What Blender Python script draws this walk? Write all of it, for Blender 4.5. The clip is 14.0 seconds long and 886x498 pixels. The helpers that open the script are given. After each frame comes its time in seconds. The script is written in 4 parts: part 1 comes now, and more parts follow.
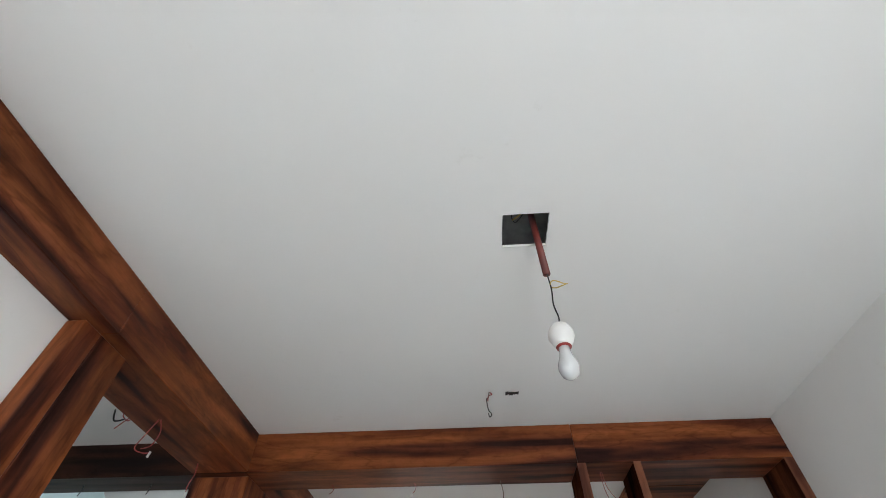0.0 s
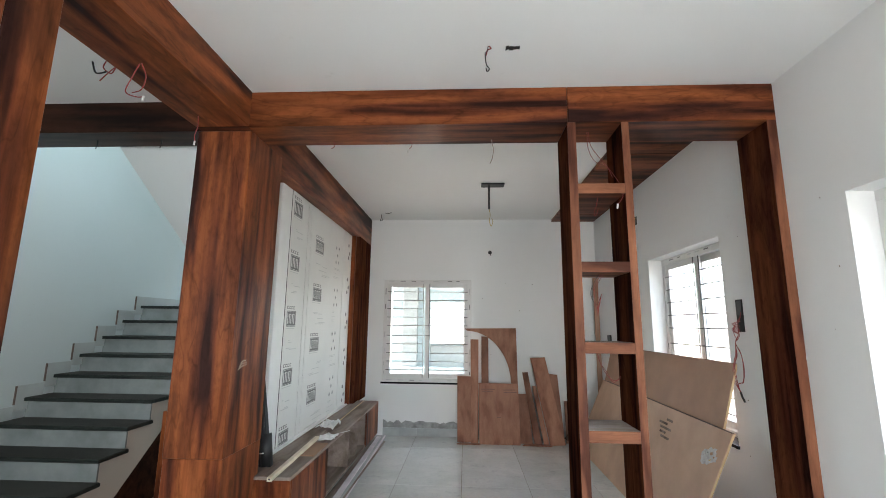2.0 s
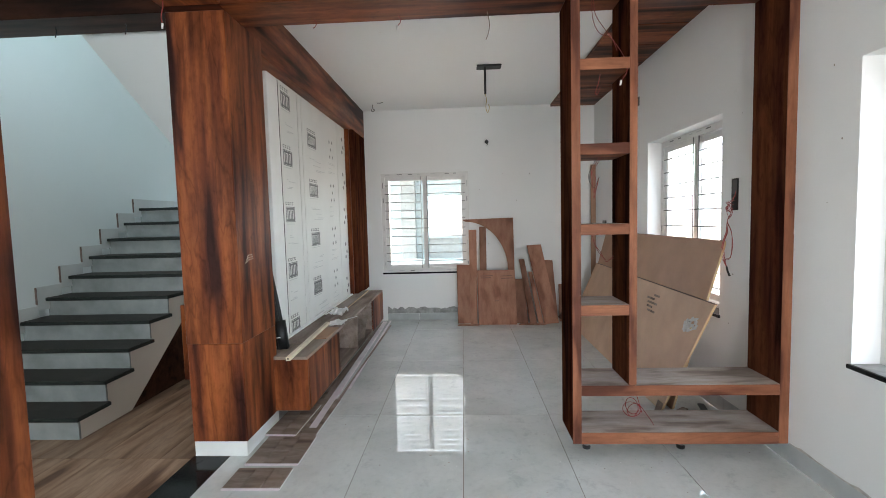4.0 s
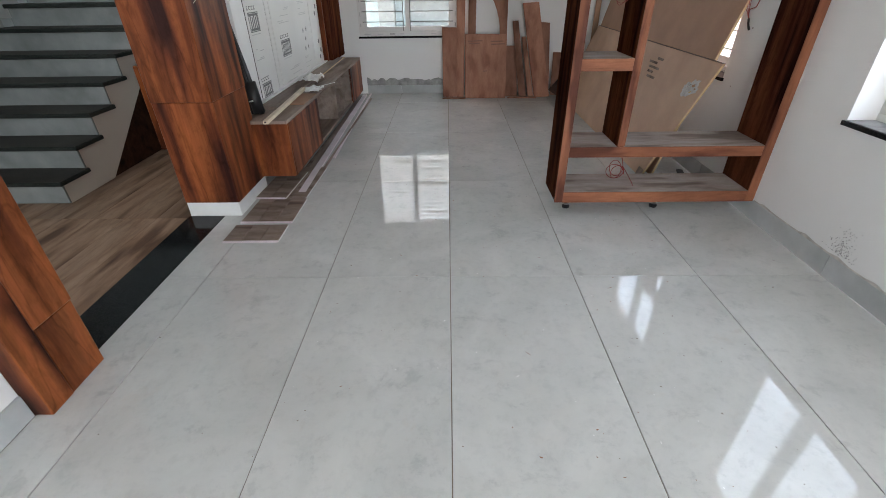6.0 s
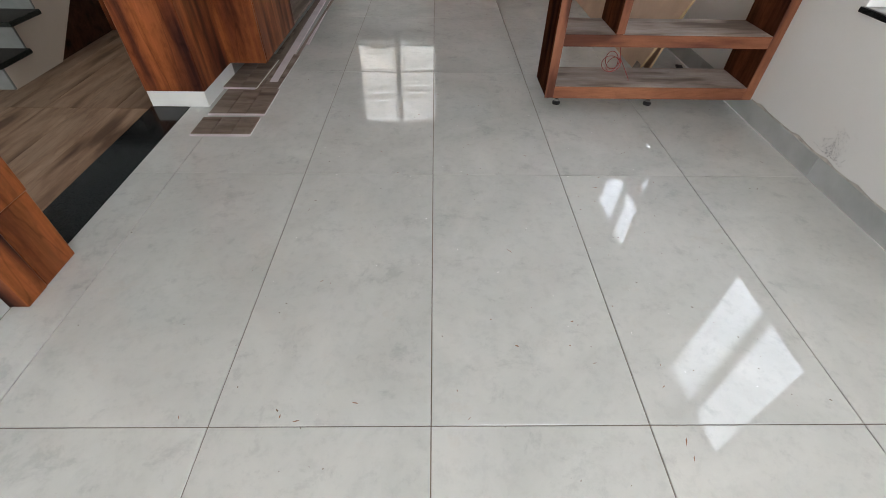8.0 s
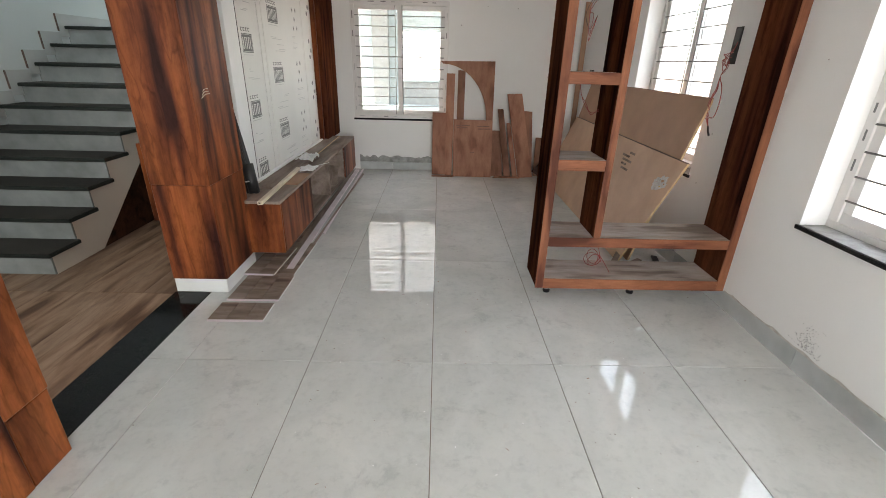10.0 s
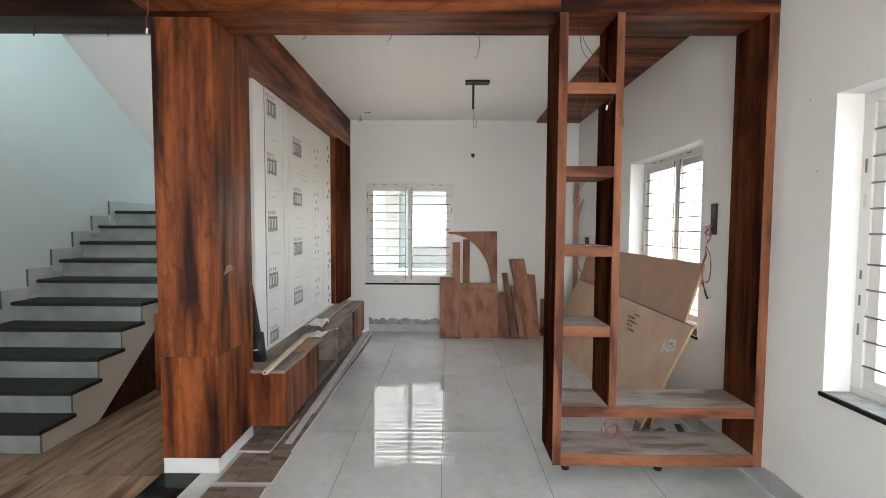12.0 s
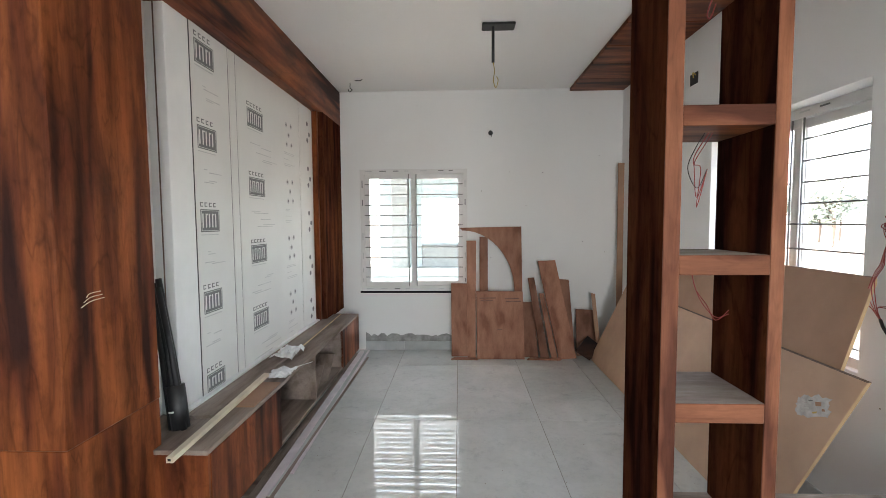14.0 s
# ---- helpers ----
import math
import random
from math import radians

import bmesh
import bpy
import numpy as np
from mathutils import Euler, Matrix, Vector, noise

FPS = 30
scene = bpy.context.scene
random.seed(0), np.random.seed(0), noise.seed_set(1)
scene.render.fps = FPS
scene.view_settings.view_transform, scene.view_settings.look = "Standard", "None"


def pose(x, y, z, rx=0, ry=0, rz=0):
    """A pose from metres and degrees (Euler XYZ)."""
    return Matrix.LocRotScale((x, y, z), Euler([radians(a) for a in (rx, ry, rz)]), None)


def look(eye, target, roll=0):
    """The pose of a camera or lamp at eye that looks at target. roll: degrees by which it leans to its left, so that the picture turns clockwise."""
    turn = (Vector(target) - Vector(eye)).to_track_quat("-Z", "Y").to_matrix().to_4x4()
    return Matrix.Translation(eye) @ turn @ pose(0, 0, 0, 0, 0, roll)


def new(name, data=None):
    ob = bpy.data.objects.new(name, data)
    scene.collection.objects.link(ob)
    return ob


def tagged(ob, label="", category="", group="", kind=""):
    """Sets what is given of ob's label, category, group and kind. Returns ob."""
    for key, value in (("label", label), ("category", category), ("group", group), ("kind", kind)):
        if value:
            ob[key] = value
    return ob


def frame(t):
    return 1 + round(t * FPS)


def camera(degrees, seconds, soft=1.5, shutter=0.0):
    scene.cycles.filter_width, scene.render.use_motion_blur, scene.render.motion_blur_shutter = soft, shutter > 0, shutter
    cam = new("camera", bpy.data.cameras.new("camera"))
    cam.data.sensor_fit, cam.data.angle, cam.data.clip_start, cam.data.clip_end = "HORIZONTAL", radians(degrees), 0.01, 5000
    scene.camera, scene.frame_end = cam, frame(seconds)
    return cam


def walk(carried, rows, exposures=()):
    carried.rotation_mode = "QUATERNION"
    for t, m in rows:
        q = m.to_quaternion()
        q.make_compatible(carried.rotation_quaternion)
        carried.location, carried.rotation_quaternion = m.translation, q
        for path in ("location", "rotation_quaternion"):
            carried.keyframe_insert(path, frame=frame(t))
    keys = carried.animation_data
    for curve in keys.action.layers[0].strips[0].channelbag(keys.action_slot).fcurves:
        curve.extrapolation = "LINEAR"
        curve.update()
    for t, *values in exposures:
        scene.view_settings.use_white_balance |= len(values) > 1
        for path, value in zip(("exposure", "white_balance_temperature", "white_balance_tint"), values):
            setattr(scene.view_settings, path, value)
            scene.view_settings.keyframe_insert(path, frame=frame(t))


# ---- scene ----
cam = camera(90.8, 14.0, soft=0.9)
PATH = [
    (0, (0.049, -0.465, 1.575), (-0.045, 0.874, 3.058), 0.0),
    (0.5, (0.051, -0.422, 1.549), (-0.039, 1.078, 2.868), -0.2),
    (1, (0.042, -0.374, 1.509), (-0.054, 1.323, 2.563), 0.3),
    (1.5, (0.033, -0.325, 1.455), (-0.072, 1.551, 2.14), 0.8),
    (2, (0.033, -0.295, 1.42), (-0.07, 1.673, 1.762), 0.6),
    (2.5, (0.029, -0.294, 1.41), (-0.071, 1.699, 1.539), 0.1),
    (2.7, (0.03, -0.298, 1.407), (-0.07, 1.698, 1.487), -0.1),
    (4.8, (0.027, -0.3, 1.351), (-0.061, 1.661, 0.968), -2.2),
    (5, (0.027, -0.295, 1.338), (-0.055, 1.645, 0.858), -2.2),
    (5.5, (0.019, -0.277, 1.284), (-0.043, 1.572, 0.523), -1.9),
    (6, (-0.007, -0.251, 1.227), (-0.033, 1.455, 0.185), -0.8),
    (6.5, (0.003, -0.23, 1.177), (0.005, 1.324, -0.082), 0.0),
    (7, (0.008, -0.221, 1.155), (0.029, 1.209, -0.244), 0.5),
    (9.3, (0.004, -0.255, 1.283), (0.045, 1.385, 0.139), 1.7),
    (9.5, (0.02, -0.248, 1.317), (0.05, 1.452, 0.264), 1.5),
    (10, (0.008, -0.261, 1.367), (0.04, 1.577, 0.579), 1.5),
    (10.5, (0.008, -0.295, 1.395), (0.027, 1.634, 0.868), 1.4),
    (11, (0.016, -0.309, 1.429), (0.017, 1.669, 1.134), 1.0),
    (11.5, (0.018, -0.312, 1.435), (0.009, 1.683, 1.288), 0.7),
    (12, (0.022, -0.285, 1.434), (0.005, 1.713, 1.335), 0.3),
    (12.5, (0.044, -0.132, 1.43), (0.019, 1.865, 1.336), -0.1),
    (13, (0.082, 0.175, 1.446), (0.008, 2.172, 1.352), 0.1),
    (13.5, (0.067, 0.487, 1.433), (-0.014, 2.482, 1.322), 0.0),
    (14, (0.023, 0.809, 1.439), (-0.052, 2.804, 1.316), -0.4),
]
EXPOSURES = [
    (0.0, 2.31, 6450, 9), (1.5, 2.76, 6450, 7), (2.7, 2.97, 6450, 7), (5.0, 2.75, 6450, 9), (7.0, 2.42, 6850, 13),
    (9.5, 2.78, 7100, 12), (11.0, 2.78, 7050, 11), (12.0, 2.90, 6850, 9), (13.0, 2.97, 6700, 9), (14.0, 2.89, 6650, 9),
]
walk(cam, [(t, look(eye, target, roll)) for t, eye, target, roll in PATH], EXPOSURES)

# ---- daylight ----
world = bpy.data.worlds.new("sky")
scene.world = world
world.use_nodes = True
wn = world.node_tree
sky = wn.nodes.new("ShaderNodeTexSky")
sky.sky_type = "NISHITA"
sky.sun_disc = False
sky.sun_elevation = radians(50)
sky.sun_rotation = radians(282)
sky.dust_density = 4.0
wn.nodes["Background"].inputs["Strength"].default_value = 0.18
sky_haze = wn.nodes.new("ShaderNodeMix")
sky_haze.data_type, sky_haze.blend_type = "RGBA", "ADD"
sky_haze.inputs["Factor"].default_value = 1.0
sky_haze.inputs["B"].default_value = (4.5, 4.8, 5.1, 1)
wn.links.new(sky.outputs["Color"], sky_haze.inputs["A"])
wn.links.new(sky_haze.outputs["Result"], wn.nodes["Background"].inputs["Color"])

sun_data = bpy.data.lights.new("sun", "SUN")
sun_data.energy = 4.5
sun_data.angle = radians(0.6)
sun_data.color = (1.0, 0.95, 0.87)
sun = new("sun", sun_data)
sun.matrix_world = look((0, 0, 20), (16.4, -3.5, 0))


def area_lamp(name, eye, target, width, height, watts, colour):
    data = bpy.data.lights.new(name, "AREA")
    data.shape, data.size, data.size_y = "RECTANGLE", width, height
    data.energy, data.color = watts, colour
    lamp = new(name, data)
    lamp.matrix_world = look(eye, target)
    return lamp


BACK_DOOR = -2.70
# Added lamps for unseen daylight: assumed entrance behind the walk, hall and stairwell.
area_lamp("entrance_daylight", (0.75, BACK_DOOR, 1.05), (0.75, 2.0, -0.6), 1.0, 2.05, 13, (0.95, 0.98, 1.0))
area_lamp("hall_fill_lamp", (-2.6, -2.3, 1.6), (-2.5, 3.5, -0.8), 1.0, 1.2, 9.0, (0.90, 0.96, 1.0))
area_lamp("stair_daylight", (-2.7, 2.50, 3.7), (-3.0, 5.0, 1.6), 1.3, 0.7, 3.2, (0.74, 0.95, 1.0))


# ---- materials ----
def shader(name):
    m = bpy.data.materials.new(name)
    m.use_nodes = True
    nt = m.node_tree
    return m, nt, nt.nodes["Principled BSDF"]


def node(nt, kind, **inputs):
    n = nt.nodes.new(kind)
    for key, value in inputs.items():
        n.inputs[key.replace("_", " ")].default_value = value
    return n


def ramp(nt, fac, stops):
    n = nt.nodes.new("ShaderNodeValToRGB")
    el = n.color_ramp.elements
    el[0].position, el[0].color = stops[0][0], (*stops[0][1], 1)
    el[1].position, el[1].color = stops[-1][0], (*stops[-1][1], 1)
    for p, c in stops[1:-1]:
        el.new(p).color = (*c, 1)
    nt.links.new(fac, n.inputs["Fac"])
    return n.outputs["Color"]


def coords(nt, scale=(1, 1, 1), per_object=0.0):
    tc = nt.nodes.new("ShaderNodeTexCoord")
    mp = node(nt, "ShaderNodeMapping", Scale=scale)
    nt.links.new(tc.outputs["Object"], mp.inputs["Vector"])
    if not per_object:
        return mp.outputs["Vector"]
    info = nt.nodes.new("ShaderNodeObjectInfo")
    mul = nt.nodes.new("ShaderNodeMath")
    mul.operation = "MULTIPLY"
    mul.inputs[1].default_value = per_object
    nt.links.new(info.outputs["Random"], mul.inputs[0])
    add = nt.nodes.new("ShaderNodeVectorMath")
    add.operation = "ADD"
    nt.links.new(mp.outputs["Vector"], add.inputs[0])
    nt.links.new(mul.outputs[0], add.inputs[1])
    return add.outputs["Vector"]


def noise_tex(nt, vec, scale, detail=5, rough=0.55, distortion=0.0):
    n = node(nt, "ShaderNodeTexNoise", Scale=scale, Detail=detail, Roughness=rough, Distortion=distortion)
    nt.links.new(vec, n.inputs["Vector"])
    return n.outputs["Fac"]


def mix(nt, a, b, fac, blend="MIX"):
    n = nt.nodes.new("ShaderNodeMix")
    n.data_type, n.blend_type = "RGBA", blend
    for sock, v in ((n.inputs["Factor"], fac), (n.inputs["A"], a), (n.inputs["B"], b)):
        if isinstance(v, (int, float)):
            sock.default_value = v
        elif isinstance(v, tuple):
            sock.default_value = (*v, 1)
        else:
            nt.links.new(v, sock)
    return n.outputs["Result"]


def relief(nt, bsdf, height, strength, distance=0.002):
    b = node(nt, "ShaderNodeBump", Strength=strength, Distance=distance)
    nt.links.new(height, b.inputs["Height"])
    nt.links.new(b.outputs["Normal"], bsdf.inputs["Normal"])


def plain(name, colour, rough=0.5, metal=0.0, vary=0.12, scale=9.0, bump=0.05):
    m, nt, b = shader(name)
    v = coords(nt, per_object=7.0)
    n = noise_tex(nt, v, scale, 6)
    dark = tuple(c * (1 - vary) for c in colour)
    light = tuple(min(1, c * (1 + vary)) for c in colour)
    nt.links.new(ramp(nt, n, [(0.3, dark), (0.7, light)]), b.inputs["Base Color"])
    b.inputs["Roughness"].default_value = rough
    b.inputs["Metallic"].default_value = metal
    if bump:
        relief(nt, b, noise_tex(nt, v, scale * 14, 3), bump)
    return m


def laminate(name, axis, dark, mid, light, rough=0.38, stretch=10.0, contrast=1.0, gloss=0.11, vary=0.0):
    """Walnut laminate: broad bands along one axis, fine streaks, knots and thin dark cracks."""
    m, nt, b = shader(name)

    def along(k, seed):
        s = [1.0, 1.0, 1.0]
        s["xyz".index(axis)] = 1.0 / k
        return coords(nt, tuple(s), per_object=seed)

    v = along(stretch, 3.0)
    broad = noise_tex(nt, v, 10.0, 2, 0.45, 0.25)
    streaks = noise_tex(nt, along(stretch * 1.6, 4.0), 24.0, 4, 0.5, 0.15)
    fine = noise_tex(nt, along(stretch * 3.0, 2.0), 170.0, 4, 0.7)
    c = ramp(nt, broad, [(0.34, dark), (0.43, mid), (0.52, tuple(0.5 * p + 0.5 * q for p, q in zip(mid, light))), (0.66, light)])
    c = mix(nt, c, ramp(nt, streaks, [(0.30, (0.40, 0.33, 0.31)), (0.45, (0.80, 0.76, 0.74)), (0.58, (1, 1, 1))]), 0.65 * contrast, "MULTIPLY")
    knot = noise_tex(nt, along(4.0, 5.0), 6.0, 5, 0.6, 0.5)
    c = mix(nt, c, tuple(k * 0.7 for k in dark), ramp(nt, knot, [(0.47, (0.0,) * 3), (0.72, (0.80 * contrast,) * 3)]))
    crack = noise_tex(nt, along(5.5, 6.0), 6.0, 3, 0.5, 0.3)
    c = mix(nt, c, ramp(nt, crack, [(0.455, (1, 1, 1)), (0.468, (0.30, 0.24, 0.22)), (0.481, (1, 1, 1)), (0.555, (1, 1, 1)), (0.563, (0.42, 0.34, 0.32)), (0.572, (1, 1, 1))]), 0.42 * contrast, "MULTIPLY")
    cloud = noise_tex(nt, along(2.2, 7.0), 30.0, 6, 0.65, 0.3)
    c = mix(nt, c, ramp(nt, cloud, [(0.33, (0.52, 0.46, 0.44)), (0.52, (1, 1, 1))]), 0.5 * contrast, "MULTIPLY")
    c = mix(nt, c, ramp(nt, fine, [(0.3, (0.66, 0.63, 0.60)), (0.6, (1, 1, 1))]), 0.5, "MULTIPLY")
    if vary:
        info = nt.nodes.new("ShaderNodeObjectInfo")
        c = mix(nt, c, ramp(nt, info.outputs["Random"], [(0.0, (1 - vary,) * 3), (1.0, (1, 1, 1))]), 1.0, "MULTIPLY")
    nt.links.new(c, b.inputs["Base Color"])
    nt.links.new(ramp(nt, broad, [(0.3, (rough * 1.2,) * 3), (0.7, (rough * 0.85,) * 3)]), b.inputs["Roughness"])
    b.inputs["Specular IOR Level"].default_value = gloss
    relief(nt, b, fine, 0.06, 0.001)
    return m


def wall_paint(name, colour, speck=0.03):
    m, nt, b = shader(name)
    v = coords(nt)
    cloud = noise_tex(nt, v, 0.9, 5, 0.6)
    c = ramp(nt, cloud, [(0.3, tuple(k * (1 - speck) for k in colour)), (0.7, colour)])
    marks = noise_tex(nt, v, 6.0, 9, 0.75)
    c = mix(nt, c, ramp(nt, marks, [(0.25, (0.80, 0.79, 0.77)), (0.36, (1, 1, 1))]), 0.5, "MULTIPLY")
    nt.links.new(c, b.inputs["Base Color"])
    b.inputs["Roughness"].default_value = 0.62
    relief(nt, b, noise_tex(nt, v, 130.0, 4, 0.6), 0.10, 0.001)
    return m


def polished_tile():
    m, nt, b = shader("polished_grey_tile")
    v = coords(nt, per_object=19.0)
    cloud = noise_tex(nt, v, 2.2, 7, 0.62, 0.7)
    vein = noise_tex(nt, v, 8.0, 10, 0.72, 0.25)
    mottle = noise_tex(nt, v, 26.0, 8, 0.7, 0.2)
    c = ramp(nt, cloud, [(0.30, (0.500, 0.515, 0.498)), (0.55, (0.580, 0.590, 0.572)), (0.75, (0.640, 0.645, 0.622))])
    c = mix(nt, c, ramp(nt, vein, [(0.35, (0.76, 0.77, 0.78)), (0.43, (0.97, 0.97, 0.97)), (0.60, (1, 1, 1)), (0.68, (0.97, 0.93, 0.90))]), 0.60, "MULTIPLY")
    c = mix(nt, c, ramp(nt, mottle, [(0.34, (0.84, 0.85, 0.86)), (0.50, (1, 1, 1))]), 0.50, "MULTIPLY")
    dirt = noise_tex(nt, coords(nt), 3.0, 10, 0.8)
    c = mix(nt, c, ramp(nt, dirt, [(0.30, (0.62, 0.57, 0.52)), (0.37, (1, 1, 1))]), 0.55, "MULTIPLY")
    nt.links.new(c, b.inputs["Base Color"])
    smear = noise_tex(nt, coords(nt), 1.7, 6, 0.7)
    nt.links.new(ramp(nt, smear, [(0.35, (0.0,) * 3), (0.75, (0.012,) * 3)]), b.inputs["Roughness"])
    b.inputs["IOR"].default_value = 1.5
    b.inputs["Specular IOR Level"].default_value = 0.46
    return m


def granite(name, base, speck, rough, gloss=0.16):
    m, nt, b = shader(name)
    v = coords(nt, per_object=5.0)
    n = noise_tex(nt, v, 160.0, 3, 0.7)
    dust = noise_tex(nt, v, 4.0, 8, 0.7)
    c = ramp(nt, n, [(0.40, base), (0.62, speck)])
    c = mix(nt, c, (0.22, 0.21, 0.19), ramp(nt, dust, [(0.50, (0, 0, 0)), (0.85, (0.16,) * 3)]))
    nt.links.new(c, b.inputs["Base Color"])
    b.inputs["Roughness"].default_value = rough
    b.inputs["Specular IOR Level"].default_value = gloss
    return m


def glass():
    m, nt, b = shader("window_glass")
    b.inputs["Base Color"].default_value = (0.96, 0.99, 0.98, 1)
    b.inputs["Roughness"].default_value = 0.0
    b.inputs["IOR"].default_value = 1.05
    b.inputs["Transmission Weight"].default_value = 1.0
    return m


WHITE = wall_paint("white_wall_paint", (0.80, 0.80, 0.79))
CEIL = wall_paint("ceiling_paint", (0.82, 0.82, 0.81), 0.02)
STAIR_WHITE = wall_paint("stair_wall_paint", (0.78, 0.82, 0.82))
D, M_, L = (0.033, 0.0112, 0.0088), (0.145, 0.040, 0.0185), (0.315, 0.098, 0.0330)
WOOD_X = laminate("walnut_laminate_x", "x", D, M_, L)
WOOD_Y = laminate("walnut_laminate_y", "y", D, M_, L)
WOOD_Z = laminate("walnut_laminate_z", "z", D, M_, L)
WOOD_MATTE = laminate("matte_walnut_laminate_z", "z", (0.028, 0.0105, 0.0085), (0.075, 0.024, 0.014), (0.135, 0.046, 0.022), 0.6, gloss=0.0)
RED_Z = laminate("red_edge_laminate_z", "z", (0.095, 0.033, 0.021), (0.205, 0.079, 0.045), (0.29, 0.120, 0.066), 0.45, 5, 0.5)
RED_X = laminate("red_edge_laminate_x", "x", (0.095, 0.033, 0.021), (0.205, 0.079, 0.045), (0.29, 0.120, 0.066), 0.45, 5, 0.5)
SHELF_DUST = laminate("dusty_shelf_laminate", "x", (0.25, 0.20, 0.175), (0.40, 0.34, 0.305), (0.50, 0.44, 0.405), 0.75, 4, 0.35)
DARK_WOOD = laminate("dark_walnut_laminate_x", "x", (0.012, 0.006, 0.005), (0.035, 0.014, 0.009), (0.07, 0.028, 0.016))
PLANK = laminate("plank_floor_wood", "y", (0.150, 0.085, 0.054), (0.315, 0.197, 0.130), (0.51, 0.355, 0.250), 0.36, 6, 0.5, vary=0.35)
TILE = polished_tile()
GROUT = plain("brown_grout", (0.17, 0.135, 0.105), 0.9)
SKIRT = plain("grey_skirting_tile", (0.42, 0.44, 0.44), 0.35, vary=0.15, scale=5)
CEMENT = plain("rough_cement", (0.33, 0.33, 0.32), 0.95, vary=0.3, scale=16, bump=0.4)
ROUGH_PLASTER = plain("rough_pale_plaster", (0.50, 0.475, 0.44), 0.95, vary=0.3, scale=18, bump=0.4)
BLACK_GRANITE = granite("black_granite", (0.005, 0.005, 0.006), (0.020, 0.021, 0.022), 0.10)
TREAD = granite("green_black_granite", (0.010, 0.013, 0.012), (0.034, 0.040, 0.037), 0.30)
TREAD_TOP = granite("dusty_green_granite", (0.019, 0.0175, 0.0155), (0.048, 0.043, 0.037), 0.50)
UPVC = plain("white_upvc", (0.69, 0.675, 0.66), 0.35, vary=0.03, bump=0)
GLASS = glass()
STEEL = plain("grille_steel", (0.17, 0.165, 0.16), 0.5, 0.2, bump=0)
FILM = plain("printed_protective_film", (0.70, 0.695, 0.67), 0.48, vary=0.03, scale=4)
FILM_EDGE = plain("panel_edge_white", (0.78, 0.78, 0.77), 0.5, vary=0.03)
INK = plain("grey_print", (0.16, 0.16, 0.16), 0.6, bump=0)
INK_PALE = plain("pale_print", (0.52, 0.52, 0.51), 0.6, bump=0)
PLY = plain("raw_brown_board", (0.36, 0.208, 0.130), 0.65, vary=0.10, scale=5)
PLY_PALE = plain("pale_brown_board", (0.50, 0.325, 0.222), 0.65, vary=0.16, scale=3)
PLY_EDGE = plain("pale_board_edge", (0.58, 0.42, 0.24), 0.7)
RUST_BOARD = laminate("rust_brown_board", "z", (0.27, 0.125, 0.080), (0.36, 0.175, 0.115), (0.47, 0.240, 0.160), 0.6, 3, 0.2, vary=0.42)
BLACK = plain("black_plastic", (0.012, 0.012, 0.013), 0.45, bump=0)
WIRE_RED = plain("red_wire", (0.27, 0.032, 0.028), 0.45, bump=0)
WIRE_PINK = plain("pale_red_wire", (0.46, 0.17, 0.15), 0.45, bump=0)
WIRE_BLACK = plain("black_wire", (0.015, 0.015, 0.016), 0.45, bump=0)
WIRE_YELLOW = plain("yellow_wire", (0.50, 0.36, 0.10), 0.45, bump=0)
HOLE = plain("dark_void", (0.03, 0.028, 0.027), 0.9)
CHROME = plain("chrome", (0.65, 0.65, 0.66), 0.18, 1.0, bump=0)
BULB = plain("bulb_glass", (0.54, 0.56, 0.57), 0.15, vary=0.01, bump=0)
CERAMIC = plain("white_plastic", (0.70, 0.70, 0.69), 0.3, vary=0.02, bump=0)
MAROON = plain("maroon_pipe", (0.13, 0.025, 0.02), 0.4)
SOIL = plain("dry_soil", (0.24, 0.20, 0.17), 0.95, vary=0.3, scale=2.0, bump=0.5)
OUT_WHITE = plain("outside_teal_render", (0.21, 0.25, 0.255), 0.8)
OUT_COLUMN = plain("outside_grey_render", (0.15, 0.16, 0.157), 0.8)
OUT_SLAT = plain("outside_pale_slat", (0.58, 0.60, 0.59), 0.8)
TORN_PAPER = plain("torn_grey_paper", (0.50, 0.49, 0.48), 0.8, vary=0.25, scale=30)
PAPER = plain("white_paper", (0.74, 0.74, 0.73), 0.8)
CREAM = plain("cream_plastic", (0.66, 0.58, 0.44), 0.5)
LILAC = plain("lilac_beading", (0.62, 0.55, 0.57), 0.4)
TAUPE = laminate("taupe_board", "y", (0.19, 0.145, 0.12), (0.27, 0.215, 0.18), (0.33, 0.27, 0.235), 0.6, 7, 0.4)
SAMPLE = laminate("brown_sample_panel", "x", (0.13, 0.09, 0.07), (0.22, 0.165, 0.13), (0.30, 0.24, 0.20), 0.5, 6, 0.5)
RISER = plain("grey_white_riser_tile", (0.265, 0.285, 0.285), 0.22, vary=0.2, scale=5)
STAIR_SKIRT = plain("pale_stair_skirting", (0.60, 0.61, 0.60), 0.4, vary=0.08, scale=5)
STRINGER = wall_paint("cream_stringer_paint", (0.66, 0.60, 0.53), 0.10)
CUT_EDGE = plain("brown_cut_edge", (0.16, 0.11, 0.09), 0.9, vary=0.3, scale=30)
RUST_FLAKE = plain("rust_flake", (0.26, 0.13, 0.08), 0.9)
GRIT = plain("brown_grit", (0.17, 0.12, 0.09), 0.9)
BOARD_PRINT = plain("faded_board_print", (0.20, 0.10, 0.07), 0.7, vary=0.3, scale=30)
BARK = plain("bark", (0.12, 0.09, 0.07), 0.9)
# Leaf green paled towards grey; the distance haze is put into the colour.
LEAF = plain("hazy_leaf_green", (0.105, 0.12, 0.095), 0.7)


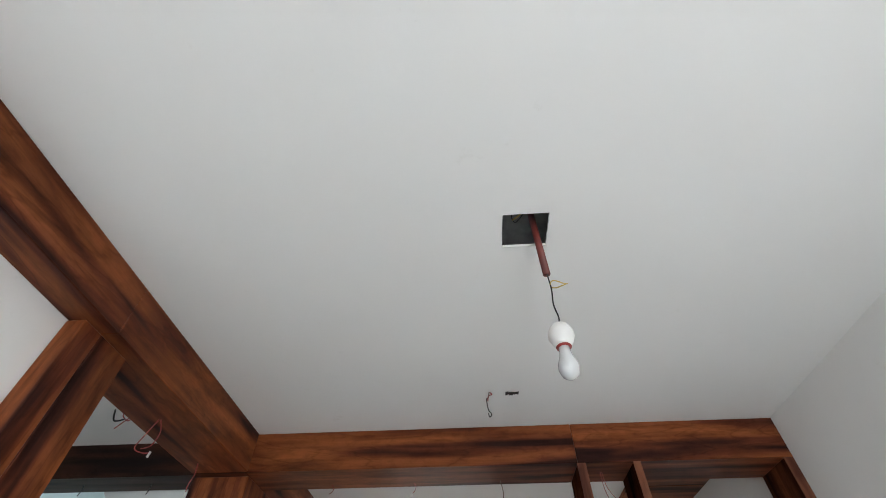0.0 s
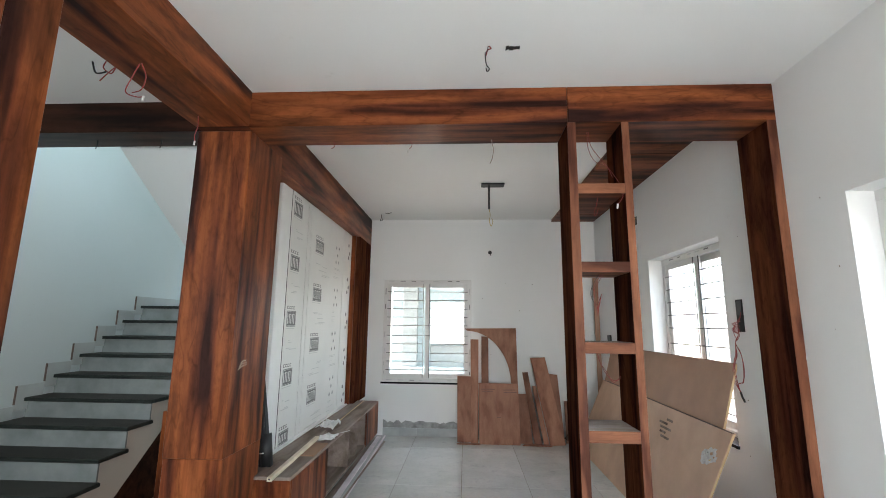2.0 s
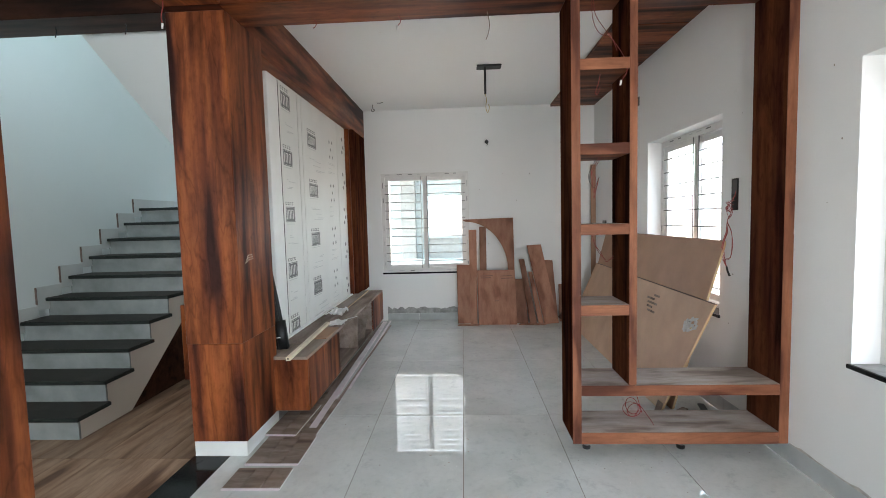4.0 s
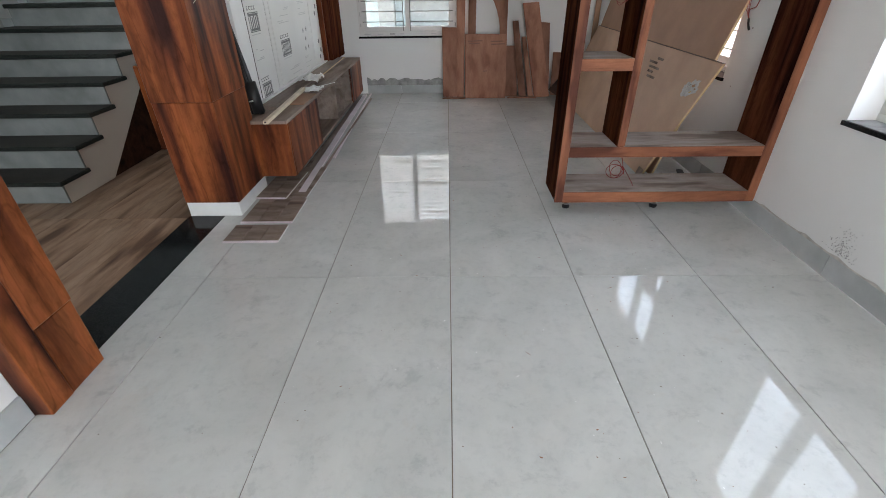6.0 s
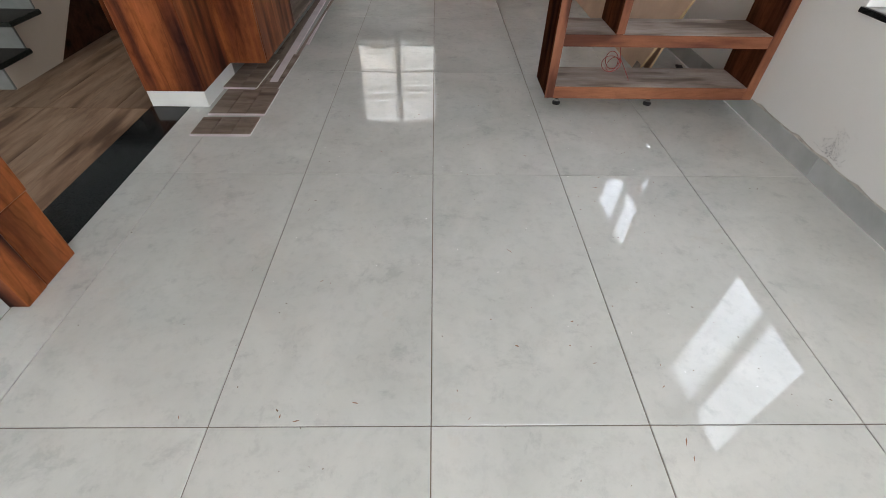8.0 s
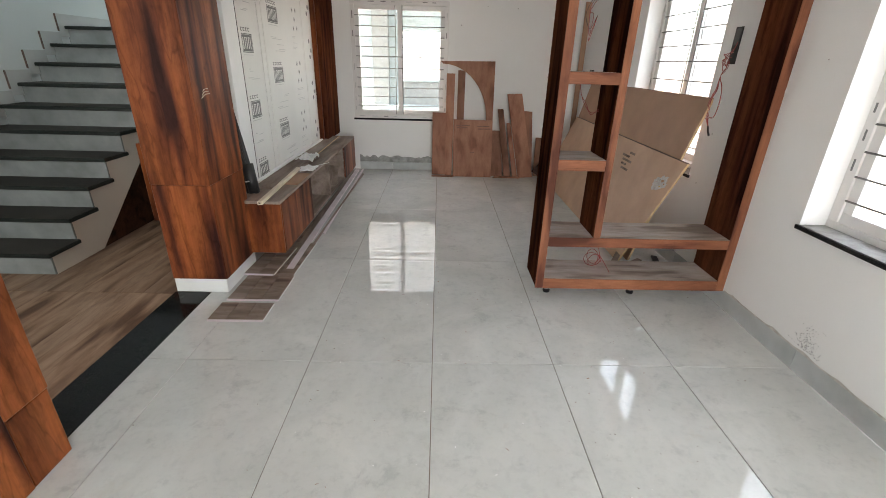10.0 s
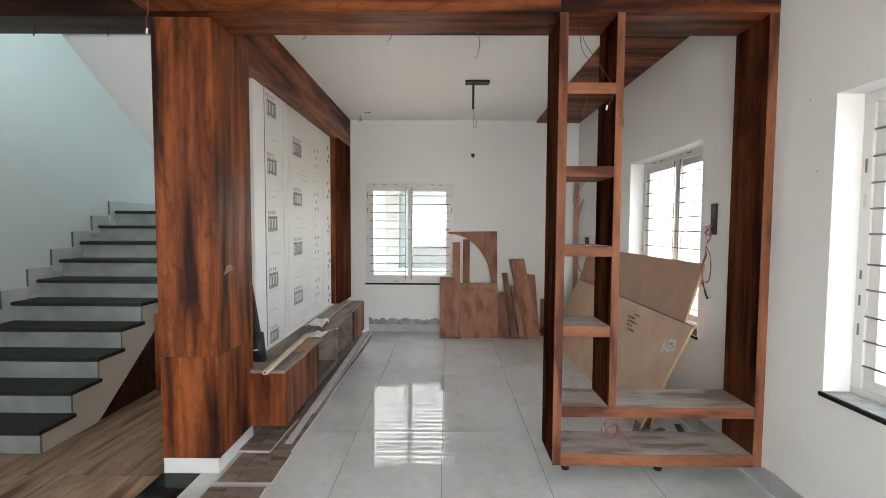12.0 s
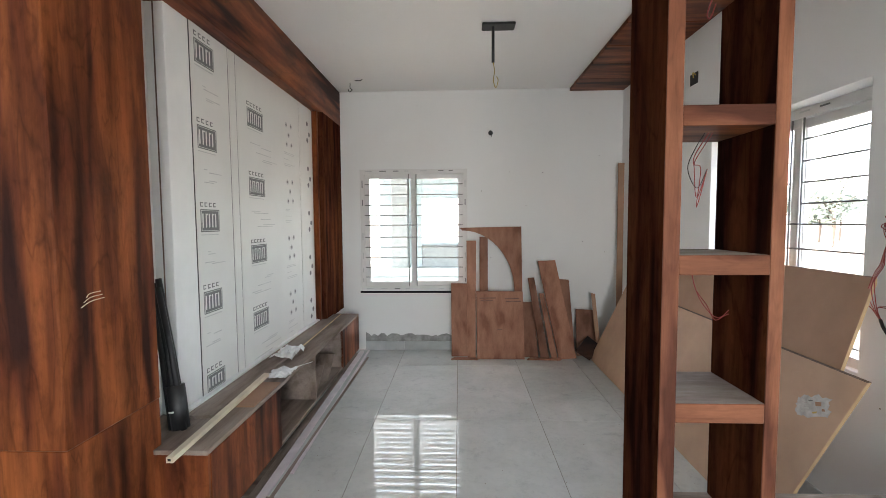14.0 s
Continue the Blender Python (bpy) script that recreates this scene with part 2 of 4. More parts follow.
# ---- mesh helpers ----
def box(bm, x0, x1, y0, y1, z0, z1, bevel=0.0):
    vs = [bm.verts.new((x, y, z)) for x in (x0, x1) for y in (y0, y1) for z in (z0, z1)]
    quads = ((0, 1, 3, 2), (4, 6, 7, 5), (0, 4, 5, 1), (2, 3, 7, 6), (0, 2, 6, 4), (1, 5, 7, 3))
    fs = [bm.faces.new([vs[i] for i in q]) for q in quads]
    if bevel:
        edges = {e for f in fs for e in f.edges}
        bmesh.ops.bevel(bm, geom=list(edges), offset=bevel, segments=1, affect="EDGES")
    return bm


def boxes(*specs, bevel=0.0):
    bm = bmesh.new()
    for s in specs:
        box(bm, *s, bevel=bevel)
    return bm


def prism(bm, outline, a, b, axis="y"):
    """A flat outline of (u, v) pushed from a to b along an axis."""
    def at(u, v, w):
        return {"y": (u, w, v), "x": (w, u, v), "z": (u, v, w)}[axis]
    n = len(outline)
    p = [bm.verts.new(at(u, v, a)) for u, v in outline]
    q = [bm.verts.new(at(u, v, b)) for u, v in outline]
    bm.faces.new(p)
    bm.faces.new(q[::-1])
    for i in range(n):
        bm.faces.new((p[i], q[i], q[(i + 1) % n], p[(i + 1) % n]))
    bmesh.ops.recalc_face_normals(bm, faces=bm.faces[:])
    return bm


def lathe(bm, profile, centre, segments=20):
    cx, cy, cz = centre
    rings = []
    for r, z in profile:
        rings.append([bm.verts.new((cx + r * math.cos(2 * math.pi * i / segments), cy + r * math.sin(2 * math.pi * i / segments), cz + z)) for i in range(segments)])
    for a, b in zip(rings, rings[1:]):
        for i in range(segments):
            bm.faces.new((a[i], a[(i + 1) % segments], b[(i + 1) % segments], b[i]))
    bm.faces.new(rings[0])
    bm.faces.new(rings[-1][::-1])
    bmesh.ops.recalc_face_normals(bm, faces=bm.faces[:])
    return bm


def tube(bm, points, radius, segments=8):
    pts = [Vector(p) for p in points]
    rings = []
    for i, p in enumerate(pts):
        d = (pts[min(i + 1, len(pts) - 1)] - pts[max(i - 1, 0)]).normalized()
        side = d.orthogonal().normalized() if not rings else (last - d * last.dot(d)).normalized()
        last = side
        up = d.cross(side)
        rings.append([bm.verts.new(p + radius * (math.cos(2 * math.pi * k / segments) * side + math.sin(2 * math.pi * k / segments) * up)) for k in range(segments)])
    for a, b in zip(rings, rings[1:]):
        for k in range(segments):
            bm.faces.new((a[k], a[(k + 1) % segments], b[(k + 1) % segments], b[k]))
    bm.faces.new(rings[0][::-1])
    bm.faces.new(rings[-1])
    return bm


def smooth_path(points, steps=6):
    pts = [Vector(p) for p in points]
    out = []
    for i in range(len(pts) - 1):
        p0, p1, p2, p3 = pts[max(i - 1, 0)], pts[i], pts[i + 1], pts[min(i + 2, len(pts) - 1)]
        for k in range(steps):
            t = k / steps
            out.append(0.5 * (2 * p1 + (p2 - p0) * t + (2 * p0 - 5 * p1 + 4 * p2 - p3) * t * t + (3 * p1 - p0 - 3 * p2 + p3) * t ** 3))
    return out + [pts[-1]]


def sheet(bm, a, b, c, thick):
    """A rectangular board with corner a and edges towards b and c."""
    a, b, c = Vector(a), Vector(b), Vector(c)
    n = (b - a).cross(c - a).normalized() * thick
    p = [a, b, b + c - a, c]
    lo = [bm.verts.new(v) for v in p]
    hi = [bm.verts.new(v + n) for v in p]
    bm.faces.new(lo[::-1])
    bm.faces.new(hi)
    for i in range(4):
        bm.faces.new((lo[i], lo[(i + 1) % 4], hi[(i + 1) % 4], hi[i]))
    bmesh.ops.recalc_face_normals(bm, faces=bm.faces[:])
    return bm


def mesh_object(name, bm, material, smooth=False):
    me = bpy.data.meshes.new(name)
    bm.to_mesh(me)
    bm.free()
    me.materials.append(material)
    if smooth:
        for p in me.polygons:
            p.use_smooth = True
    return new(name, me)


def part(name, bm, material, parent, label="", smooth=False):
    ob = mesh_object(name, bm, material, smooth)
    ob.parent = parent
    ob.matrix_parent_inverse = parent.matrix_world.inverted()
    if label:
        tagged(ob, label=label)
    return ob


def thing(name, place, label, category, group="", kind=""):
    ob = new(name)
    ob.matrix_world = Matrix.Translation(place)
    return tagged(ob, label, category, group, kind)


def solid(name, bm, material, label, category, kind="", group="", smooth=False):
    return tagged(mesh_object(name, bm, material, smooth), label, category, group, kind)


def piece(name, mesh, place, parent):
    ob = new(name, mesh)
    ob.parent = parent
    ob.location = place
    return ob


# ---- plan ----
RIGHT, FAR, BACK, TOP, TOP_FAR = 1.79, 5.66, -2.6, 2.81, 2.87
BEAM_Y0, BEAM_Y1, BEAM_Z = 2.11, 2.40, 2.585
LEFT = -1.48
THICK = 0.23


def wall_with_holes(name, along, face, outward, a0, a1, z0, z1, holes, material, label):
    """A wall plane at face along x or y; holes are (a, b, low, high)."""
    bm = bmesh.new()
    lo, hi = sorted((face, face + outward * THICK))
    cuts = sorted({a0, a1, *[h[0] for h in holes], *[h[1] for h in holes]})
    for u0, u1 in zip(cuts, cuts[1:]):
        spans = [(z0, z1)]
        for h in holes:
            if h[0] <= u0 and h[1] >= u1:
                spans = [(z0, h[2]), (h[3], z1)]
        for s0, s1 in spans:
            if s1 - s0 > 0.001:
                box(bm, *((u0, u1, lo, hi) if along == "x" else (lo, hi, u0, u1)), s0, s1)
    bmesh.ops.remove_doubles(bm, verts=bm.verts[:], dist=0.0005)
    return solid(name, bm, material, label, "wall", "structure")


NEAR_WIN = (0.86, 1.745, 0.655, 2.05)
FAR_WIN = (2.78, 3.97, 0.655, 2.05)
END_WIN = (-1.08, 0.113, 0.672, 2.025)
wall_with_holes("wall_east", "y", RIGHT, 1, BACK, FAR + THICK, 0, TOP_FAR + 0.25, [NEAR_WIN, FAR_WIN], WHITE, "white painted plaster wall with two window openings")
wall_with_holes("wall_north", "x", FAR, 1, LEFT - 0.14, RIGHT, 0, TOP_FAR + 0.25, [END_WIN], WHITE, "white painted plaster end wall with one window opening")
solid("wall_west", boxes((LEFT - 0.14, LEFT, 2.40, FAR, 0, TOP_FAR + 0.25)), WHITE, "white plaster wall behind the panelled television unit", "wall", "structure")
solid("wall_west_near", boxes((-1.60, -1.41, BACK, 0.795, 0, 3.2)), WHITE, "white painted plaster wall beside the opening", "wall", "structure")
wall_with_holes("wall_south", "x", BACK, -1, -1.60, RIGHT + THICK, 0, 3.2, [(0.25, 1.25, 0.0, 2.1)], WHITE, "white painted wall with an assumed entrance opening")
solid("ceiling_near", boxes((-1.60, 0.194, BACK, 2.2, TOP, TOP + 0.012), (0.360, RIGHT, BACK, 2.2, TOP, TOP + 0.012), (0.194, 0.360, BACK, 0.503, TOP, TOP + 0.012), (0.194, 0.360, 0.657, 2.2, TOP, TOP + 0.012)), CEIL, "smooth white painted ceiling", "ceiling", "structure")
solid("ceiling_slab", boxes((-1.60, RIGHT, BACK, 2.2, TOP + 0.16, TOP + 0.3)), CEMENT, "bare concrete slab above the ceiling", "ceiling", "structure")
solid("ceiling_far", boxes((LEFT - 0.14, RIGHT, 2.2, FAR, TOP_FAR, TOP_FAR + 0.2)), CEIL, "smooth white painted ceiling", "ceiling", "structure")

# ---- wooden cladding of the openings ----
portal = thing("wooden_portal", (0, 2.25, 0), "dark walnut laminate beam and pillars framing the opening", "portal", kind="structure")
for x0, x1 in ((-1.28, 0.6245), (0.6265, RIGHT)):
    part("crossbeam", boxes((x0, x1, BEAM_Y0, BEAM_Y1, BEAM_Z, TOP - 0.002), bevel=0.002), WOOD_X, portal)
part("beam_cap", boxes((-1.278, RIGHT, 2.2, BEAM_Y1 - 0.001, TOP - 0.002, TOP_FAR)), WOOD_X, portal)
part("pillar", boxes((-1.62, -1.28, 2.165, 2.62, 0.685, BEAM_Z), bevel=0.004), WOOD_Z, portal)
part("pillar_foot_panel", boxes((-1.617, -1.283, 2.168, 2.62, 0.09, 0.685), bevel=0.004), WOOD_Z, portal)
part("pillar_plinth", boxes((-1.612, -1.290, 2.171, 2.62, 0.0, 0.09), bevel=0.002), STAIR_SKIRT, portal, "pale grey tile plinth")
part("side_beam", boxes((-1.60, -1.268, 0.79, 2.108, BEAM_Z, TOP - 0.001), (-1.41, -1.268, BACK + 0.01, 0.79, BEAM_Z, TOP - 0.001), bevel=0.003), WOOD_Y, portal)
part("corner_block", boxes((-1.60, -1.281, 2.1085, 2.40, BEAM_Z + 0.001, TOP_FAR - 0.002), bevel=0.002), WOOD_X, portal)
part("side_pillar", boxes((-1.62, -1.335, 0.795, 0.962, 0.29, BEAM_Z), bevel=0.004), WOOD_Z, portal)
part("side_pillar_foot", boxes((-1.617, -1.338, 0.796, 0.959, 0.0, 0.2895), bevel=0.004), WOOD_Z, portal)
part("side_casing", boxes((-1.412, -1.335, 0.70, 0.795, 0.0, BEAM_Z), bevel=0.004), WOOD_Z, portal)

# ---- open display shelf in the portal ----
unit = thing("display_shelf", (1.2, 2.25, 0.1), "open walnut shelf divider with reddish edge strips", "shelf")
UZ = 0.103
LV = [2.214, 1.768, 1.335, 0.889]
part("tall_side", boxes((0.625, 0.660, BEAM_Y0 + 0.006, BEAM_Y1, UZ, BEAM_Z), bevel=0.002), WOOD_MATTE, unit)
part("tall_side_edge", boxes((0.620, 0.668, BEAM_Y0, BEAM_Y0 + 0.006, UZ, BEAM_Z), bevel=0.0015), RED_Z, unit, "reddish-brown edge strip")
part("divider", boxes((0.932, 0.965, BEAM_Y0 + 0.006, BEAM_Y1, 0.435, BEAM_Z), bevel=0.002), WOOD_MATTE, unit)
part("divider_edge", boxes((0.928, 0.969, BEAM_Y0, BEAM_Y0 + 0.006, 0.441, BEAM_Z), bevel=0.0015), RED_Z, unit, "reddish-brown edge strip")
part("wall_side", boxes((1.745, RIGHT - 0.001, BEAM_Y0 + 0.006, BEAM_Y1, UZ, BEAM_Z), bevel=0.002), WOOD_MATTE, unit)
part("wall_side_edge", boxes((1.738, RIGHT - 0.001, BEAM_Y0, BEAM_Y0 + 0.006, UZ, BEAM_Z), bevel=0.0015), RED_Z, unit, "reddish-brown edge strip")
for z in LV:
    s = part("shelf", boxes((0.660, 0.932, BEAM_Y0 + 0.006, BEAM_Y1, z - 0.055, z), bevel=0.002), WOOD_X, unit)
    part("dusty_top", boxes((0.661, 0.931, BEAM_Y0 + 0.007, BEAM_Y1 - 0.001, z - 0.001, z + 0.0012)), SHELF_DUST, s, "grey plaster dust on the shelf")
    part("edge_strip", boxes((0.668, 0.928, BEAM_Y0 + 0.001, BEAM_Y0 + 0.006, z - 0.057, z + 0.002), bevel=0.0015), RED_X, s, "reddish-brown edge strip")
for z0, z1 in ((0.380, 0.435), (UZ, 0.165)):
    s = part("long_shelf", boxes((0.660, 1.745, BEAM_Y0 + 0.006, BEAM_Y1, z0, z1), bevel=0.002), WOOD_X, unit)
    spans = ((0.661, 0.931), (0.966, 1.744)) if z0 > 0.3 else ((0.661, 1.744),)
    part("dusty_top", boxes(*[(a, b, BEAM_Y0 + 0.007, BEAM_Y1 - 0.001, z1 - 0.001, z1 + 0.0012) for a, b in spans]), SHELF_DUST, s, "grey plaster dust on the shelf")
    part("edge_strip", boxes((0.668, 1.738, BEAM_Y0 + 0.001, BEAM_Y0 + 0.006, z0 - 0.002, z1 + 0.002), bevel=0.0015), RED_X, s, "reddish-brown edge strip")
for x in (0.735, 1.285):
    foot = part("foot", lathe(bmesh.new(), [(0.022, 0), (0.024, 0.012), (0.010, 0.020), (0.010, UZ)], (x, 2.262, 0), 16), BLACK, unit, "black adjustable foot")
    part("foot_ring", lathe(bmesh.new(), [(0.014, 0), (0.014, 0.012)], (x, 2.262, 0.020), 16), CHROME, foot, "chrome ring")

# ---- television unit ----
tv = thing("panelled_wall_unit", (-1.4, 4.0, 0.5), "walnut-framed wall unit faced with printed white film", "wall unit")
part("header", boxes((LEFT, -1.284, 2.40, FAR - 0.003, 2.50, TOP_FAR - 0.002), bevel=0.003), WOOD_Y, tv)
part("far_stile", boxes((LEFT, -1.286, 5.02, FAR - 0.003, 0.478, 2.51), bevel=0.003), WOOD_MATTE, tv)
part("far_rib", boxes((LEFT, -1.33, 4.985, 5.02, 0.478, 2.51), bevel=0.002), WOOD_Z, tv)
# Thin brown strip puts the shade of a narrow gap into colour.
part("backing_strip", boxes((-1.437, -1.431, 2.9025, 2.9052, 0.480, 2.502)), CUT_EDGE, tv, "brown strip standing for the shadow gap in the board edge")
part("panel_core", boxes((LEFT, -1.383, 2.905, 4.985, 0.478, 2.505), bevel=0.003), FILM_EDGE, tv, "white board edge")
for y0, y1 in ((3.100, 3.470), (3.482, 3.560), (3.570, 4.640), (4.652, 4.98)):
    part("film_panel", boxes((-1.383, -1.378, y0, y1, 0.482, 2.503), bevel=0.001), FILM, tv, "glossy white film-covered panel")

console = thing("television_console", (-1.2, 4.0, 0.1), "low wall-hung walnut cabinet with open niches", "cabinet")
CX, CZ0, CZ1 = -1.048, 0.10, 0.478
part("top_board", boxes((LEFT, CX, 2.565, 5.35, CZ1 - 0.022, CZ1), bevel=0.002), TAUPE, console, "dusty taupe top board")
part("bottom_board", boxes((LEFT, CX - 0.002, 2.567, 5.345, CZ0, CZ0 + 0.022), bevel=0.002), TAUPE, console)
part("end_panel", boxes((LEFT, CX - 0.001, 2.566, 2.584, CZ0 + 0.001, CZ1 - 0.001), bevel=0.002), WOOD_Z, console)
part("far_end_panel", boxes((LEFT, CX - 0.001, 5.33, 5.348, CZ0 + 0.001, CZ1 - 0.001), bevel=0.002), WOOD_Z, console)
part("back_board", boxes((LEFT, LEFT + 0.012, 2.584, 5.33, CZ0 + 0.02, CZ1 - 0.02)), TAUPE, console)
for y in (3.30, 3.96, 4.70):
    part("partition", boxes((LEFT + 0.012, CX - 0.004, y, y + 0.018, CZ0 + 0.022, CZ1 - 0.022), bevel=0.001), TAUPE, console)
for y0, y1 in ((2.585, 3.318), (4.70, 5.34)):
    part("drawer_front", boxes((CX - 0.018, CX + 0.002, y0, y1, CZ0 + 0.002, CZ1 - 0.024), bevel=0.002), WOOD_Z, console)

# ---- staircase ----
SX0, SX1, RISE, GOING, Y1, Z1 = -3.58, -2.483, 0.159, 0.2325, 2.325, 0.164
stairs = thing("staircase", (-3.0, 2.4, 0), "stair with dark granite treads and white tiled risers", "staircase", kind="structure")
for i in range(10):
    y, z = Y1 + GOING * i, Z1 + RISE * i
    step = part("tread", boxes((SX0, SX1, y, y + GOING + 0.045, z - 0.030, z - 0.0015), bevel=0.005), TREAD, stairs)
    part("tread_surface", boxes((SX0 + 0.001, SX1 - 0.007, y + 0.007, y + GOING + 0.040, z - 0.004, z)), TREAD_TOP, step, "dusty grey tread surface")
    part("riser", boxes((SX0, SX1 - 0.03, y + 0.035, y + 0.050, z - RISE, z - 0.030)), RISER, stairs)
    part("wall_skirting", boxes((SX0, SX0 + 0.012, y - 0.07, y + GOING - 0.071 + (1.4 if i == 9 else 0), z - RISE + 0.06, z + 0.10), bevel=0.002), STAIR_SKIRT, stairs)
    part("cut_edge", boxes((SX0, SX0 + 0.014, y - 0.078, y - 0.0705, z - RISE + 0.11, z + 0.098), bevel=0.001), CUT_EDGE, stairs, "raw brown mortar at the skirting end")
bm = bmesh.new()
pts = [(Y1 + 0.05, 0.0)]
for i in range(9):
    y, z = Y1 + GOING * i + 0.05, Z1 + RISE * i - 0.022
    pts += [(y, z), (y + GOING, z)]
pts += [(Y1 + GOING * 9 + 0.05, 1.36), (2.82, 0.0)]
prism(bm, pts, SX1 - 0.10, SX1 - 0.032, "x")
part("stringer", bm, STRINGER, stairs, "cream painted stair side")
part("soffit", prism(bmesh.new(), [(2.90, 0.04), (4.47, 1.35), (4.47, 1.20), (3.05, 0.03)], SX0, SX1 - 0.10, "x"), STAIR_WHITE, stairs)
part("landing", boxes((SX0, -1.63, Y1 + GOING * 9 + 0.05, 6.0, Z1 + RISE * 9 - 0.16, Z1 + RISE * 9 - 0.023)), STAIR_WHITE, stairs)
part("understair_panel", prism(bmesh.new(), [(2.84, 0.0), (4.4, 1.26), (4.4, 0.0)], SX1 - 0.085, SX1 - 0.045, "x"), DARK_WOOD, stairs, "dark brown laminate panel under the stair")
solid("upper_flight", prism(bmesh.new(), [(2.58, 2.70), (4.45, 1.428), (4.45, 1.70), (2.58, 2.97)], SX1 - 0.017, -1.63, "x"), STAIR_WHITE, "white underside of the upper stair flight", "stair flight", "structure")
solid("hall_cabinet_panel", boxes((-2.40, -1.63, 3.28, 3.32, 0.06, 0.71), bevel=0.003), WOOD_Z, "walnut laminate panel under the stair", "panel", "structure")
solid("wall_stair", boxes((SX0 - THICK, SX0, BACK, 6.2, 0, 4.2)), STAIR_WHITE, "pale painted stair wall", "wall", "structure")
solid("wall_stair_end", boxes((SX0, LEFT - 0.14, 6.0, 6.2, 0, 4.2)), STAIR_WHITE, "pale painted stair end wall", "wall", "structure")
solid("wall_stair_back", boxes((SX0, -1.60, BACK - 0.2, BACK, 0, 4.2)), STAIR_WHITE, "pale painted hall wall", "wall", "structure")
solid("ceiling_hall", boxes((SX0, -1.60, BACK, 2.32, TOP_FAR, TOP_FAR + 0.2)), CEIL, "white hall ceiling", "ceiling", "structure")
solid("ceiling_stair", boxes((SX0, -1.60, 2.32, 6.2, 4.2, 4.4)), CEIL, "white stair ceiling", "ceiling", "structure")
solid("wall_stair_upper", boxes((SX0, -1.60, 2.32, 2.44, TOP_FAR + 0.2, 4.2)), STAIR_WHITE, "pale wall above the hall beam", "wall", "structure")
solid("wall_stair_inner", boxes((-1.63, -1.60, 2.62, 6.0, TOP_FAR, 4.2)), STAIR_WHITE, "pale wall beside the upper flight", "wall", "structure")
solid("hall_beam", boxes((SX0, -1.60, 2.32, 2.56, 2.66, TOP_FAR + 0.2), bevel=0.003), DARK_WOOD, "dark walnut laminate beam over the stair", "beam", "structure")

# ---- outside ----
solid("ground", boxes((-2500, 2500, -2500, 2500, -0.62, -0.42)), SOIL, "dry bare building plot", "ground", "structure")

# ---- windows ----
RODS = (0.165, 0.28, 0.394, 0.506, 0.616, 0.749, 0.86, 0.977, 1.086, 1.196)


def window(name, axis, plane, a0, a1, z0, z1, label, swap):
    """A sliding two-sash window; plane is its inner face, depth grows outwards."""
    def bx(*specs, bevel=0.002):
        bm = bmesh.new()
        for u0, u1, d0, d1, w0, w1 in specs:
            lo, hi = plane + d0, plane + d1
            box(bm, *((u0, u1, lo, hi) if axis == "x" else (lo, hi, u0, u1)), w0, w1, bevel=bevel)
        return bm

    def at(u, d, z):
        return (u, plane + d, z) if axis == "x" else (plane + d, u, z)

    win = thing(name, at((a0 + a1) / 2, 0.03, z0), label, "window", "sliding windows", "structure")
    F, mid = 0.052, (a0 + a1) / 2
    part("window_frame", bx((a0, a1, 0, 0.075, z0, z0 + F), (a0, a1, 0, 0.075, z1 - F, z1), (a0, a0 + F, 0.001, 0.074, z0 + F, z1 - F), (a1 - F, a1, 0.001, 0.074, z0 + F, z1 - F)), UPVC, win)
    for k, (u0, u1) in enumerate(((a0 + F - 0.008, mid + 0.03), (mid - 0.03, a1 - F + 0.008))):
        d = 0.012 if (k == 0) != swap else 0.044
        S, b0, b1 = 0.058, z0 + F - 0.008, z1 - F + 0.008
        sash = part("sash", bx((u0, u1, d, d + 0.028, b0, b0 + S), (u0, u1, d, d + 0.028, b1 - S, b1), (u0, u0 + S, d + 0.0005, d + 0.0275, b0 + S, b1 - S), (u1 - S, u1, d + 0.0005, d + 0.0275, b0 + S, b1 - S)), UPVC, win)
        pane = part("pane", bx((u0 + S - 0.004, u1 - S + 0.004, d + 0.011, d + 0.016, b0 + S - 0.004, b1 - S + 0.004), bevel=0), GLASS, sash, "clear window glass")
        pane.visible_shadow = False
    grille = part("grille", bmesh.new(), STEEL, win, "thin steel grille rods")
    for r in RODS:
        z = z1 - r * (z1 - z0) / 1.35
        spans = [(a0 + F - 0.01, a1 - F + 0.01)] if r in (0.616, 0.749) else [(a0 + F - 0.01, mid - 0.055), (mid + 0.03, a1 - F + 0.01)]
        for u0, u1 in spans:
            part("rod", tube(bmesh.new(), [at(u0, 0.006, z), at(u1, 0.006, z)], 0.0050, 6), STEEL, grille, smooth=True)
    for u in (mid - 0.055, mid + 0.03):
        part("rod", tube(bmesh.new(), [at(u, 0.006, z0 + F), at(u, 0.006, z1 - F)], 0.0050, 6), STEEL, grille, smooth=True)
    # protective tape with print on the frame
    tape = part("tape_print", bmesh.new(), INK_PALE, win, "grey print on protective tape")
    rng = random.Random(len(name) * 7 + int(a0 * 100))
    u = a0 + 0.06
    while u < a1 - 0.12:
        w = rng.uniform(0.035, 0.075)
        for zz in (z0 + 0.018, z1 - 0.024):
            if rng.random() < 0.75:
                part("print_mark", bx((u, u + w, -0.0012, 0.0, zz, zz + 0.009), bevel=0), INK if rng.random() < 0.5 else INK_PALE, tape)
        u += w + rng.uniform(0.05, 0.14)
    zz = z0 + 0.1
    while zz < z1 - 0.15:
        hgt = rng.uniform(0.04, 0.085)
        for uu in (a0 + 0.02, a1 - 0.03):
            if rng.random() < 0.75:
                part("print_mark", bx((uu, uu + 0.010, -0.0012, 0.0, zz, zz + hgt), bevel=0), INK if rng.random() < 0.5 else INK_PALE, tape)
